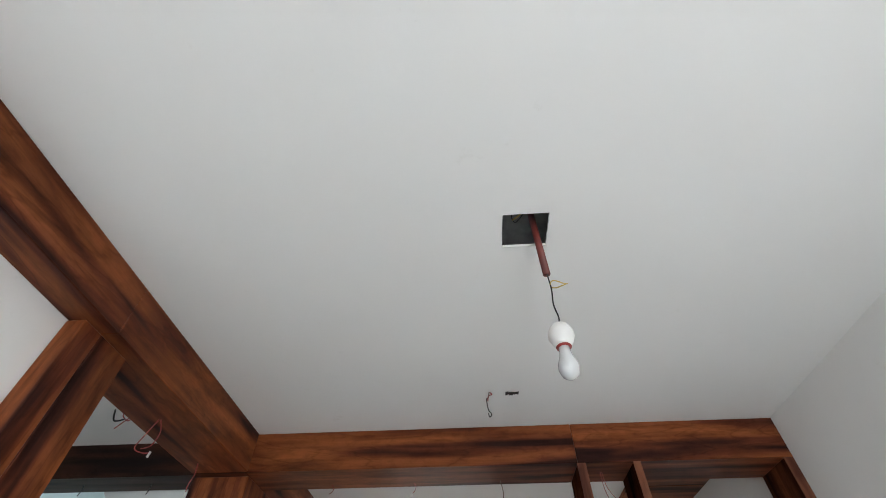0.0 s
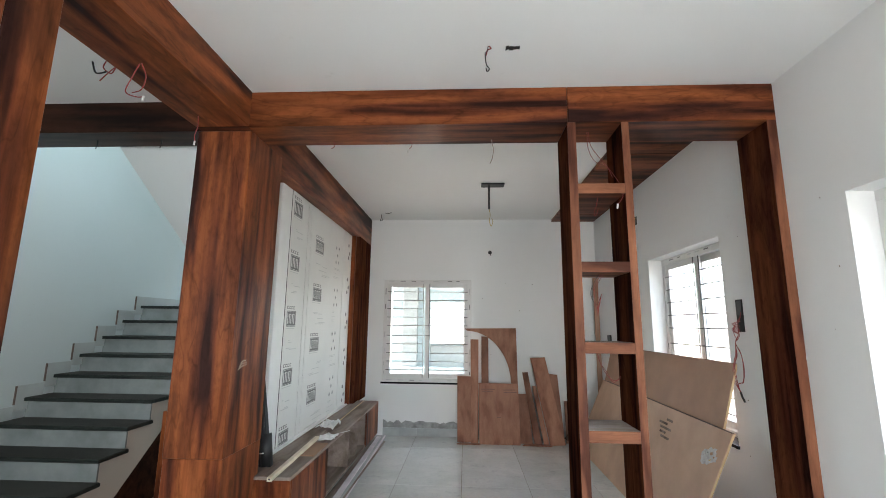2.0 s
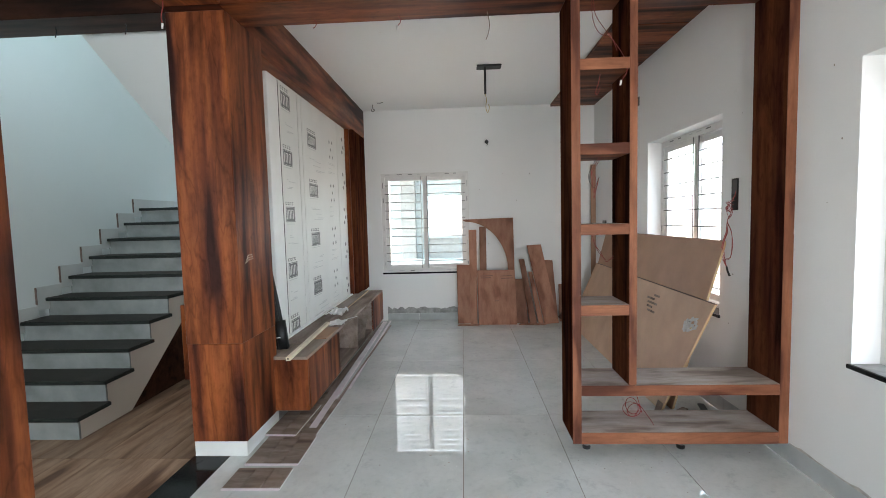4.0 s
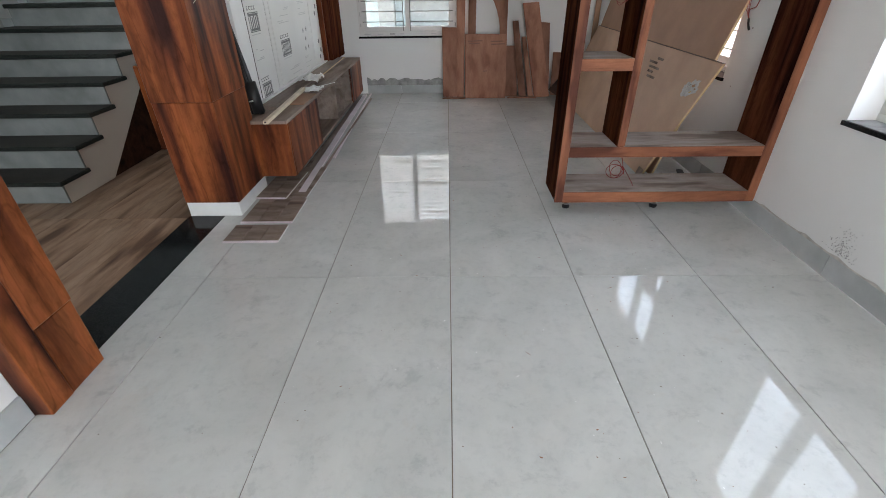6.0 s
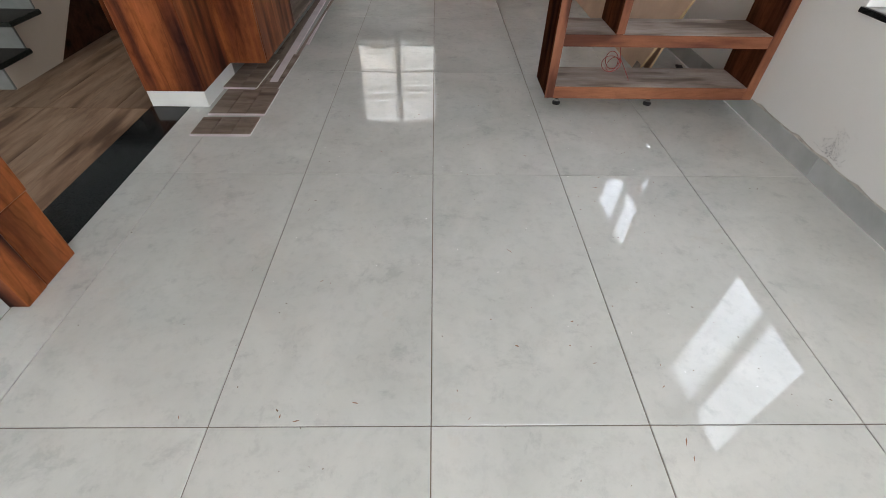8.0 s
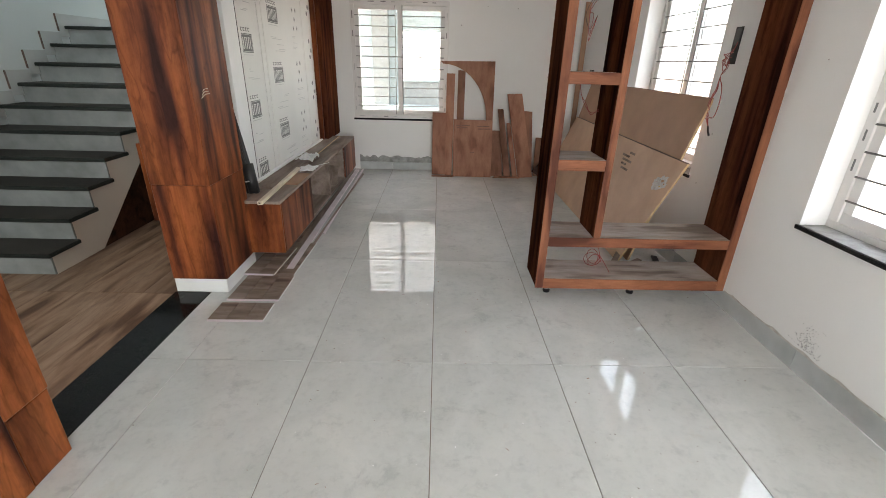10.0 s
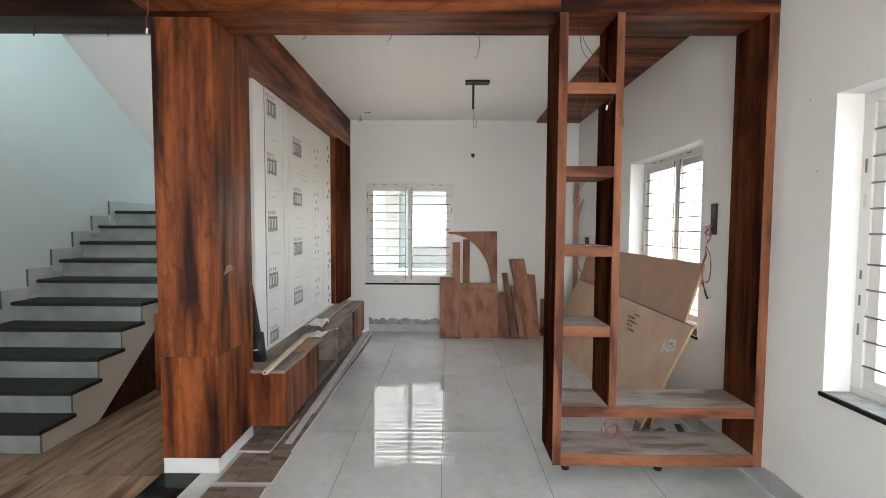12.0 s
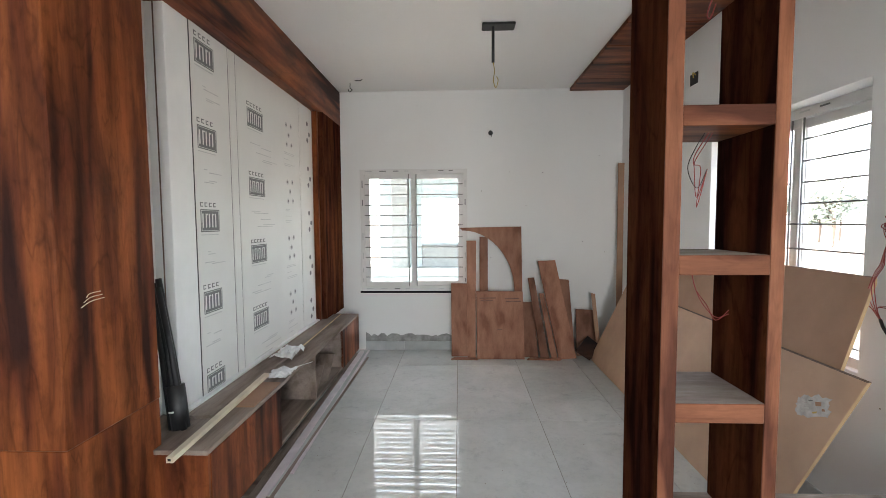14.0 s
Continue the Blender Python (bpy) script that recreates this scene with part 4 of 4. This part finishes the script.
while xx > -1.03:
    pts.append((xx, rng.uniform(0.155, 0.190)))
    xx -= rng.uniform(0.02, 0.06)
pts.append((-1.04, 0.20))
prism(bm, pts, FAR - 0.004, FAR - 0.0005, "y")
solid("cement_patch", bm, CEMENT, "rough grey cement patch above the skirting", "wall patch", "structure")
bm = bmesh.new()
pts = [(BACK, 0.109), (2.1, 0.109)]
yy = 2.1
while yy > BACK + 0.1:
    pts.append((yy, rng.uniform(0.112, 0.126)))
    yy -= rng.uniform(0.03, 0.09)
prism(bm, pts, RIGHT - 0.004, RIGHT - 0.0005, "x")
solid("plaster_edge", bm, ROUGH_PLASTER, "thin rough plaster line above the skirting", "wall patch", "structure")
bm = bmesh.new()
for k in range(190):
    y, z = 1.47 + rng.gauss(0, 0.034), 0.13 + abs(rng.gauss(0, 0.055))
    s = rng.uniform(0.0005, 0.0017)
    box(bm, RIGHT - 0.0012, RIGHT - 0.0002, y - s, y + s * rng.uniform(0.5, 1.2), z - s, z + s * rng.uniform(0.5, 1.6))
solid("wall_stain", bm, HOLE, "dark speckled stain low on the wall", "stain", "stuff")

bm = bmesh.new()
for k in range(46):
    y, z = rng.uniform(0.2, 5.4), rng.uniform(0.25, 2.6)
    s = rng.uniform(0.0012, 0.0045)
    if not (0.80 < y < 1.80 or 2.70 < y < 4.05 or 2.05 < y < 2.45):
        box(bm, RIGHT - 0.0010, RIGHT - 0.0002, y - s, y + s * rng.uniform(0.4, 2.0), z - s, z + s * rng.uniform(0.5, 2.5))
for k in range(26):
    x, z = rng.uniform(-1.0, 1.7), rng.uniform(0.3, 2.7)
    s = rng.uniform(0.0015, 0.004)
    if not -1.12 < x < 0.16:
        box(bm, x - s, x + s * rng.uniform(0.4, 2.0), FAR - 0.0010, FAR - 0.0002, z - s, z + s * rng.uniform(0.5, 2.0))
solid("wall_specks", bm, SAMPLE, "small brown specks and nicks on the plaster", "specks", "stuff")

bm = bmesh.new()
for k in range(26):
    z, w = rng.uniform(0.12, 2.5), rng.uniform(0.002, 0.005)
    bmesh.ops.create_icosphere(bm, subdivisions=1, radius=w, matrix=Matrix.Translation((RIGHT - 0.001, BEAM_Y0 - 0.003 * rng.random(), z)) @ Matrix.Diagonal((0.7, 1.0, rng.uniform(0.8, 4.0), 1)))
solid("plaster_crumbs", bm, PAPER, "white plaster crumbs along the shelf's wall edge", "plaster", "stuff")

# ---- ceiling fittings and wires ----
pend = thing("pendant_bulb", (0.30, 0.60, TOP), "bare bulb in a white holder hanging from the ceiling hole", "pendant lamp")
part("pipe", tube(bmesh.new(), [(0.312, 0.585, TOP + 0.16), (0.322, 0.60, 2.60)], 0.0125, 12), MAROON, pend, "dark red pipe", smooth=True)
part("wire", tube(bmesh.new(), smooth_path([(0.322, 0.60, 2.61), (0.326, 0.602, 2.54), (0.32, 0.60, 2.47), (0.326, 0.60, 2.42), (0.322, 0.60, 2.385)]), 0.0024, 6), WIRE_BLACK, pend, smooth=True)
loop = [(0.325 + 0.028 + 0.028 * math.cos(a), 0.60 + 0.008 * math.sin(2 * a), 2.555 + 0.012 * math.sin(a)) for a in [2 * math.pi * k / 16 for k in range(27)]]
part("wire_knot", tube(bmesh.new(), loop, 0.002, 6), WIRE_YELLOW, pend, "yellow tied wire", smooth=True)
holder = part("holder", lathe(bmesh.new(), [(0.012, 0.0), (0.027, -0.008), (0.037, -0.028), (0.038, -0.045), (0.030, -0.065), (0.022, -0.078)], (0.320, 0.60, 2.39), 24), CERAMIC, pend, "white round bulb holder", smooth=True)
part("red_ring", lathe(bmesh.new(), [(0.0215, -0.001), (0.0225, -0.004), (0.0215, -0.007)], (0.320, 0.60, 2.315), 24), WIRE_RED, holder, "red ring", smooth=True)
part("bulb", lathe(bmesh.new(), [(0.015, 0.0), (0.0165, -0.022), (0.021, -0.040), (0.028, -0.058), (0.029, -0.073), (0.023, -0.092), (0.011, -0.102), (0.002, -0.104)], (0.320, 0.60, 2.312), 24), BULB, pend, "frosted white bulb", smooth=True)
for k, mt in enumerate((WIRE_YELLOW, WIRE_BLACK)):
    solid("loose_wire", tube(bmesh.new(), smooth_path([(0.305, 0.575, TOP + 0.13), (0.25, 0.56 + 0.02 * k, TOP + 0.05), (0.235, 0.545, TOP + 0.025 + 0.03 * k), (0.28, 0.53, TOP + 0.05)]), 0.002, 6), mt, "loose wire in the ceiling hole", "wire", group="hole wires", smooth=True)


def hanging(points, mat, label, radius=0.0022, tip=None, name="hanging_wire"):
    w = thing(name, points[0], label, "wire", "hanging wires")
    part("strand", tube(bmesh.new(), smooth_path(points), radius, 6), mat, w, smooth=True)
    if tip:
        e = Vector(points[-1])
        part("connector", tube(bmesh.new(), [e + Vector((0, 0, 0.004)), e - Vector((0.004, 0, 0.022))], 0.0052, 8), CERAMIC, w, "white connector", smooth=True)
    return w


hanging([(0.146, 1.714, TOP), (0.140, 1.716, TOP - 0.03), (0.130, 1.715, TOP - 0.04), (0.136, 1.714, TOP - 0.10), (0.150, 1.712, TOP - 0.125), (0.140, 1.714, TOP - 0.14), (0.134, 1.714, TOP - 0.12)], WIRE_BLACK, "dark wire end hanging from the ceiling", 0.0026)
hanging([(0.150, 1.714, TOP), (0.160, 1.716, TOP - 0.012), (0.142, 1.716, TOP - 0.02), (0.136, 1.715, TOP - 0.05)], WIRE_RED, "red wire end hanging from the ceiling", 0.003)
bm = bmesh.new()
for k in range(14):
    x = 0.235 + 0.005 * k
    box(bm, x, x + 0.006, 1.715 + rng.uniform(-0.004, 0.006), 1.745 + rng.uniform(-0.008, 0.008), TOP - 0.0022, TOP - 0.0002)
solid("ceiling_slot", bm, BLACK, "ragged dark slot chiselled in the ceiling", "ceiling hole")
hook = thing("fan_hook_box", (0.31, 4.09, TOP_FAR), "black fan box with a hanging rod in the ceiling", "fan box")
part("box_plate", boxes((0.195, 0.435, 4.04, 4.16, TOP_FAR - 0.018, TOP_FAR - 0.001), bevel=0.006), BLACK, hook)
part("rod", tube(bmesh.new(), [(0.275, 4.09, TOP_FAR - 0.01), (0.275, 4.09, 2.60)], 0.011, 10), BLACK, hook, smooth=True)
part("wire", tube(bmesh.new(), smooth_path([(0.275, 4.09, 2.61), (0.285, 4.09, 2.54), (0.278, 4.09, 2.47), (0.295, 4.09, 2.42), (0.312, 4.09, 2.47), (0.300, 4.09, 2.50)]), 0.003, 6), WIRE_YELLOW, hook, smooth=True)
cond = thing("conduit_outlet", (0.372, FAR, 2.41), "small dark conduit outlet with wire ends in the wall", "conduit")
part("outlet", lathe(bmesh.new(), [(0.024, 0), (0.026, 0.006)], (0, 0, 0), 14), BLACK, cond).matrix_world = Matrix.Translation((0.368, FAR - 0.0005, 2.405)) @ Matrix.Rotation(radians(90), 4, "X")
part("wire_end", tube(bmesh.new(), smooth_path([(0.368, FAR - 0.004, 2.41), (0.366, FAR - 0.03, 2.43), (0.372, FAR - 0.03, 2.39), (0.378, FAR - 0.02, 2.36)]), 0.004, 6), WIRE_BLACK, cond, smooth=True)
hanging([(-0.94, 5.25, TOP_FAR), (-0.97, 5.25, TOP_FAR - 0.01), (-1.02, 5.26, TOP_FAR - 0.006)], WIRE_BLACK, "dark wire stub at the far ceiling", 0.004)
hanging([(-1.09, 5.35, TOP_FAR), (-1.09, 5.35, TOP_FAR - 0.05), (-1.07, 5.35, TOP_FAR - 0.07), (-1.10, 5.35, TOP_FAR - 0.09), (-1.11, 5.35, TOP_FAR - 0.06)], WIRE_BLACK, "dark curled wire at the far ceiling", 0.004)
for x, dz in ((-0.825, 0.05), (-0.323, 0.06), (0.196, 0.16)):
    hanging([(x, 2.34, BEAM_Z), (x + 0.012, 2.34, BEAM_Z - dz * 0.4), (x + 0.006, 2.34, BEAM_Z - dz * 0.75), (x - 0.01, 2.34, BEAM_Z - dz)], WIRE_RED if dz < 0.1 else TAUPE, "short wire end hanging under the beam", 0.0022, tip=abs(x + 0.323) < 0.01)
hanging([(-1.46, 1.46, BEAM_Z), (-1.50, 1.47, BEAM_Z - 0.07), (-1.535, 1.49, BEAM_Z - 0.12), (-1.50, 1.51, BEAM_Z - 0.135), (-1.47, 1.52, BEAM_Z - 0.13)], WIRE_RED, "red wire loop hanging under the side beam", 0.0026, tip=True)
hanging([(-1.45, 1.46, BEAM_Z), (-1.43, 1.47, BEAM_Z - 0.06), (-1.46, 1.49, BEAM_Z - 0.11), (-1.51, 1.50, BEAM_Z - 0.12)], WIRE_RED, "second red wire loop under the side beam", 0.0026)
hanging([(-1.50, 1.97, BEAM_Z), (-1.495, 1.97, BEAM_Z - 0.06), (-1.515, 1.98, BEAM_Z - 0.11), (-1.510, 1.98, BEAM_Z - 0.15)], WIRE_RED, "red wire with white connector under the side beam", 0.0026, tip=True)
hanging([(-2.0, 1.86, TOP_FAR), (-2.01, 1.86, TOP_FAR - 0.04), (-1.97, 1.87, TOP_FAR - 0.07), (-1.94, 1.86, TOP_FAR - 0.04), (-1.98, 1.86, TOP_FAR - 0.075), (-2.02, 1.86, TOP_FAR - 0.12)], WIRE_RED, "dark red wire ends at the hall ceiling", 0.0035)
hanging([(-2.08, 1.86, TOP_FAR), (-2.05, 1.86, TOP_FAR - 0.07), (-1.99, 1.86, TOP_FAR - 0.065)], WIRE_BLACK, "black wire ends at the hall ceiling", 0.005)
for x in (-2.52, -2.06):
    hanging([(x, 2.44, 2.66), (x + 0.004, 2.44, 2.63), (x - 0.006, 2.44, 2.595)], WIRE_BLACK, "short dark wire end under the hall beam", 0.003)
for pts in ([(0.78, 2.25, BEAM_Z), (0.79, 2.25, 2.50), (0.84, 2.25, 2.42), (0.90, 2.24, 2.33), (0.915, 2.15, 2.22), (0.91, 2.105, 2.14), (0.88, 2.105, 2.09)],
            [(0.77, 2.25, BEAM_Z), (0.775, 2.25, 2.48), (0.81, 2.25, 2.40), (0.86, 2.2, 2.35), (0.87, 2.14, 2.26)]):
    hanging(pts, WIRE_RED, "red wire hanging from the top of the shelf", 0.0016, tip=len(pts) == 7)
hanging([(0.80, 2.2, 2.157), (0.79, 2.2, 2.11), (0.775, 2.2, 2.06), (0.785, 2.2, 2.05), (0.80, 2.2, 2.09)], WIRE_RED, "red wire curl under the upper shelf", 0.002)
for k in range(3):
    hanging([(0.79 + 0.012 * k, 2.22, 1.711), (0.76, 2.22, 1.66 - 0.02 * k), (0.74 + 0.02 * k, 2.22, 1.60), (0.77, 2.22, 1.54 - 0.03 * k), (0.80, 2.22, 1.60)], WIRE_RED if k else WIRE_BLACK, "thin wire loop under the middle shelf", 0.0014)
for k in range(2):
    hanging([(0.76, 2.22, 1.278), (0.775, 2.22, 1.22), (0.80 + 0.01 * k, 2.22, 1.17), (0.84, 2.22, 1.13 - 0.01 * k), (0.88, 2.22, 1.14 + 0.012 * k)], WIRE_RED, "red wire under the lower shelf", 0.0014)
coil = [(0.99 + (0.05 - 0.0006 * k) * math.cos(0.55 * k), 2.22 + 0.03 * math.sin(0.3 * k), 0.24 + 0.045 * math.sin(0.55 * k) + 0.001 * k) for k in range(36)]
hanging([(1.0, 2.22, 0.380)] + coil + [(1.09, 2.2, 0.19), (1.10, 2.2, 0.168)], WIRE_RED, "coil of red wire on the bottom shelf", 0.0018, name="wire_coil")

scr = thing("pillar_scuff", (-1.28, 2.35, 1.28), "pale scratch marks rubbed on the pillar face", "scratch")
for k in range(3):
    part("scratch", tube(bmesh.new(), smooth_path([(-1.2795, 2.25 + 0.012 * k, 1.152 + 0.016 * k), (-1.2795, 2.29, 1.168 + 0.014 * k), (-1.2795, 2.35 - 0.008 * k, 1.172 + 0.013 * k)]), 0.0016, 4), CREAM, scr)

# ---- boxes in the window wall ----
box1 = thing("switch_box", (RIGHT, 2.62, 1.53), "recessed dark switch box with red wires spilling out", "switch box")
part("recess", boxes((RIGHT - 0.003, RIGHT - 0.0005, 2.590, 2.660, 1.395, 1.60)), HOLE, box1)
part("back_plate", boxes((RIGHT - 0.0045, RIGHT - 0.003, 2.60, 2.650, 1.50, 1.59)), BLACK, box1)
WX = RIGHT - 0.02
KNOT = [(WX, 2.632, 1.375), (WX - 0.012, 2.650, 1.325)]
for k in range(4):
    d = 0.006 * (k - 1.5)
    start = [(RIGHT - 0.003, 2.610 + 0.008 * k, 1.52 - 0.03 * k), (WX - 0.018 - d, 2.625 + 2 * d, 1.45), (WX - 0.01, 2.650 - 3 * d, 1.41), *KNOT]
    part("wire", tube(bmesh.new(), smooth_path(start + [(WX, 2.675 + d, 1.25), (WX, 2.700 + d, 1.205), (WX, 2.722 + 2 * d, 1.13 - 4 * d), (WX, 2.695 + d, 1.055), (WX, 2.668 + 0.5 * d, 1.02)]), 0.0018, 6), WIRE_RED if k != 2 else WIRE_PINK, box1, smooth=True)
for k in range(2):
    d = 0.008 * k
    part("wire", tube(bmesh.new(), smooth_path([KNOT[0], KNOT[1], (WX, 2.625, 1.26 - d), (WX - 0.006, 2.606 - d, 1.17), (WX, 2.632, 1.09 - d), (WX, 2.684, 1.068), (WX, 2.668, 1.02)]), 0.0018, 6), WIRE_RED, box1, smooth=True)
curl = [(WX - 0.006 * (k % 3), 2.640 + 0.028 * math.cos(0.9 * k), 1.385 + 0.045 * math.sin(0.9 * k)) for k in range(12)]
part("wire_curl", tube(bmesh.new(), smooth_path(curl, 4), 0.0016, 6), WIRE_RED, box1, smooth=True)
part("wire_ends", tube(bmesh.new(), [(WX, 2.670, 1.022), (WX - 0.002, 2.655, 0.995), (WX, 2.634, 0.965)], 0.006, 8), WIRE_BLACK, box1, "black taped wire ends", smooth=True)
sock = thing("wall_socket_box", (RIGHT, 4.22, 2.50), "small dark socket box high on the wall", "socket box")
part("recess", boxes((RIGHT - 0.004, RIGHT - 0.0005, 4.17, 4.28, 2.455, 2.54), bevel=0.001), BLACK, sock)
part("wire", tube(bmesh.new(), smooth_path([(RIGHT - 0.004, 4.20, 2.52), (RIGHT - 0.03, 4.19, 2.53), (RIGHT - 0.03, 4.18, 2.49)]), 0.004, 6), WIRE_YELLOW, sock, smooth=True)
sock2 = thing("wall_socket_box", (RIGHT, 5.2, 1.30), "small black socket box near the corner", "socket box")
part("recess", boxes((RIGHT - 0.02, RIGHT - 0.0005, 5.16, 5.26, 1.235, 1.32), bevel=0.002), BLACK, sock2)

# ---- outside the windows ----
def tree(x, y, h, seed):
    t = thing("tree", (x, y, -0.42), "small leafy tree on the bare plot", "tree", "plot trees")
    r = random.Random(seed)
    tr = bmesh.new()
    tube(tr, [(x, y, -0.42), (x + 0.1, y, h * 0.25), (x - 0.1, y + 0.1, h * 0.6)], 0.09, 8)
    tips = []
    for k in range(9):
        a, e = r.uniform(0, 6.28), r.uniform(0.4, 1.1)
        b = Vector((x, y, h * r.uniform(0.25, 0.55)))
        tip = b + Vector((math.cos(a) * math.cos(e), math.sin(a) * math.cos(e), math.sin(e))) * h * r.uniform(0.3, 0.5)
        tube(tr, [b, (b + tip) / 2 + Vector((0, 0, 0.1)), tip], 0.03, 6)
        tips += [tip, (b + tip) / 2]
    part("trunk", tr, BARK, t)
    verts, faces = [], []
    for tip in tips:
        for k in range(38):
            p = tip + Vector((r.gauss(0, 1), r.gauss(0, 1), r.gauss(0, 0.8))) * h * 0.09
            u = Vector((r.gauss(0, 1), r.gauss(0, 1), r.gauss(0, 1))).normalized() * 0.17
            w = u.orthogonal().normalized() * 0.10
            n = len(verts)
            verts += [p - u, p + w, p + u, p - w]
            faces.append((n, n + 1, n + 2, n + 3))
    me = bpy.data.meshes.new("crown")
    me.from_pydata([tuple(v) for v in verts], [], faces)
    me.materials.append(LEAF)
    c = new("crown", me)
    c.parent = t
    c.matrix_parent_inverse = t.matrix_world.inverted()


for k, (x, y, h) in enumerate(((26, 17, 4.6), (30, 12, 4.0), (33, 25, 5.0), (25, 31, 4.4), (38, 6, 4.8), (22, 9.5, 3.6), (28, 40, 4.2), (28.5, 36.5, 3.9), (25.5, 39, 3.6), (30, 45, 4.5), (33, 40, 4.6), (27, 33.5, 3.8))):
    tree(x, y, h, k)
yard_wall = thing("yard_wall", (0, 12, -0.42), "pale teal rendered wall outside the window, with added sky-screening slats", "outside wall")
part("column", boxes((-1.68, -1.28, 11.75, 11.999, -0.42, 2.998), bevel=0.01), OUT_COLUMN, yard_wall)
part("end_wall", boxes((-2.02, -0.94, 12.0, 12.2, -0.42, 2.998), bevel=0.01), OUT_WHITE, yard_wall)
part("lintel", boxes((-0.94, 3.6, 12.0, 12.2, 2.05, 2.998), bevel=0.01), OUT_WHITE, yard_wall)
part("parapet", boxes((-0.94, 3.6, 12.03, 12.18, -0.42, 0.86), bevel=0.01), OUT_COLUMN, yard_wall)
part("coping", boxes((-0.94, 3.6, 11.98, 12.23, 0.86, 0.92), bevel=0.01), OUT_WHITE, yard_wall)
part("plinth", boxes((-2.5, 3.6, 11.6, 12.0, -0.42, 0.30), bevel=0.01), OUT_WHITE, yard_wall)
# Unseen slats, added to dim the sky mirrored in the floor tiles.
for k in range(27):
    part("canopy_slat", boxes((-3.0, 4.0, 6.8 + 0.2 * k, 6.93 + 0.2 * k, 3.0, 3.03), bevel=0.01), OUT_SLAT, yard_wall)
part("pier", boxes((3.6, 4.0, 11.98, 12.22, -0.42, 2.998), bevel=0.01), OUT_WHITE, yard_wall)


# ---- floors, laid piece by piece ----
floor = solid("floor", boxes((-1.41, RIGHT, BACK, FAR, -0.10, -0.004)), GROUT, "polished pale grey marbled tile floor", "floor", "structure")
GX, GY, TW, TL, J = 0.0, 1.5, 0.6, 1.207, 0.0030


def tile_mesh(w, l):
    me = bpy.data.meshes.new("tile")
    bm = boxes((-w / 2, w / 2, -l / 2, l / 2, -0.012, 0.0), bevel=0.0012)
    bm.to_mesh(me)
    bm.free()
    me.materials.append(TILE)
    return me


shared = {}
for i in range(-3, 3):
    for j in range(-4, 4):
        x0, x1 = max(GX + i * TW, -1.40), min(GX + (i + 1) * TW, RIGHT - 0.002)
        y0, y1 = max(GY + j * TL, BACK), min(GY + (j + 1) * TL, FAR - 0.002)
        if x1 - x0 < 0.02 or y1 - y0 < 0.02:
            continue
        key = (round(x1 - x0 - J, 4), round(y1 - y0 - J, 4))
        if key not in shared:
            shared[key] = tile_mesh(*key)
        piece("tile", shared[key], ((x0 + x1) / 2, (y0 + y1) / 2, 0), floor)
strip = solid("threshold", boxes((-1.62, -1.402, 0.965, 2.168, -0.05, 0.0008), bevel=0.001), BLACK_GRANITE, "polished black granite threshold strip", "threshold", "structure")
hall_floor = solid("hall_floor", boxes((SX0, -1.622, BACK, 6.0, -0.10, -0.006)), GROUT, "wood-plank floor of the stair hall", "floor", "structure")
pl = {}
for r in range(10):
    x0 = SX0 + r * 0.1965
    x1 = min(x0 + 0.1965, -1.6225)
    for j in range(-4, 4):
        y0, y1 = max(2.142 + 1.2 * j, BACK), min(2.142 + 1.2 * (j + 1), 5.999)
        if x1 - x0 > 0.02 and y1 - y0 > 0.02:
            key = (round(x1 - x0 - 0.0012, 4), round(y1 - y0 - 0.002, 4))
            if key not in pl:
                me = bpy.data.meshes.new("plank")
                bm = boxes((-key[0] / 2, key[0] / 2, -key[1] / 2, key[1] / 2, -0.01, 0.0), bevel=0.0008)
                bm.to_mesh(me)
                bm.free()
                me.materials.append(PLANK)
                pl[key] = me
            piece("plank", pl[key], ((x0 + x1) / 2, (y0 + y1) / 2, 0), hall_floor)

# ---- grit on the tiles ----
def scatter(name, count, seed, size, length, area, mat, label):
    """Small flat chips lying on the floor, some of them long."""
    r = random.Random(seed)
    bm = bmesh.new()
    for k in range(count):
        x, y = r.uniform(*area[:2]), r.uniform(*area[2:])
        w, t = r.uniform(*size), r.uniform(0, 6.28)
        l = w * r.uniform(1.0, length)
        ring = []
        for a in (0, 1.4, 2.9, 4.5):
            p, q = l * math.cos(a) * r.uniform(0.6, 1.3), w * math.sin(a) * r.uniform(0.6, 1.3)
            ring.append(bm.verts.new((x + p * math.cos(t) - q * math.sin(t), y + p * math.sin(t) + q * math.cos(t), 0.0005)))
        top = bm.verts.new((x, y, 0.0005 + w * 0.35))
        for i in range(4):
            bm.faces.new((ring[i], ring[(i + 1) % 4], top))
    return solid(name, bm, mat, label, "grit", "stuff")


scatter("floor_grit", 260, 21, (0.0008, 0.0030), 2.5, (-1.3, 1.7, -0.4, 5.2), GRIT, "small brown grit scattered on the tiles")
scatter("rust_flakes", 70, 22, (0.0010, 0.0026), 6.0, (-0.7, 1.1, 0.2, 2.4), RUST_FLAKE, "thin rusty flakes lying on the tiles")
scatter("plaster_chips", 60, 23, (0.0010, 0.0034), 2.5, (-0.6, 1.0, 0.3, 2.2), PAPER, "pale plaster chips lying on the tiles")
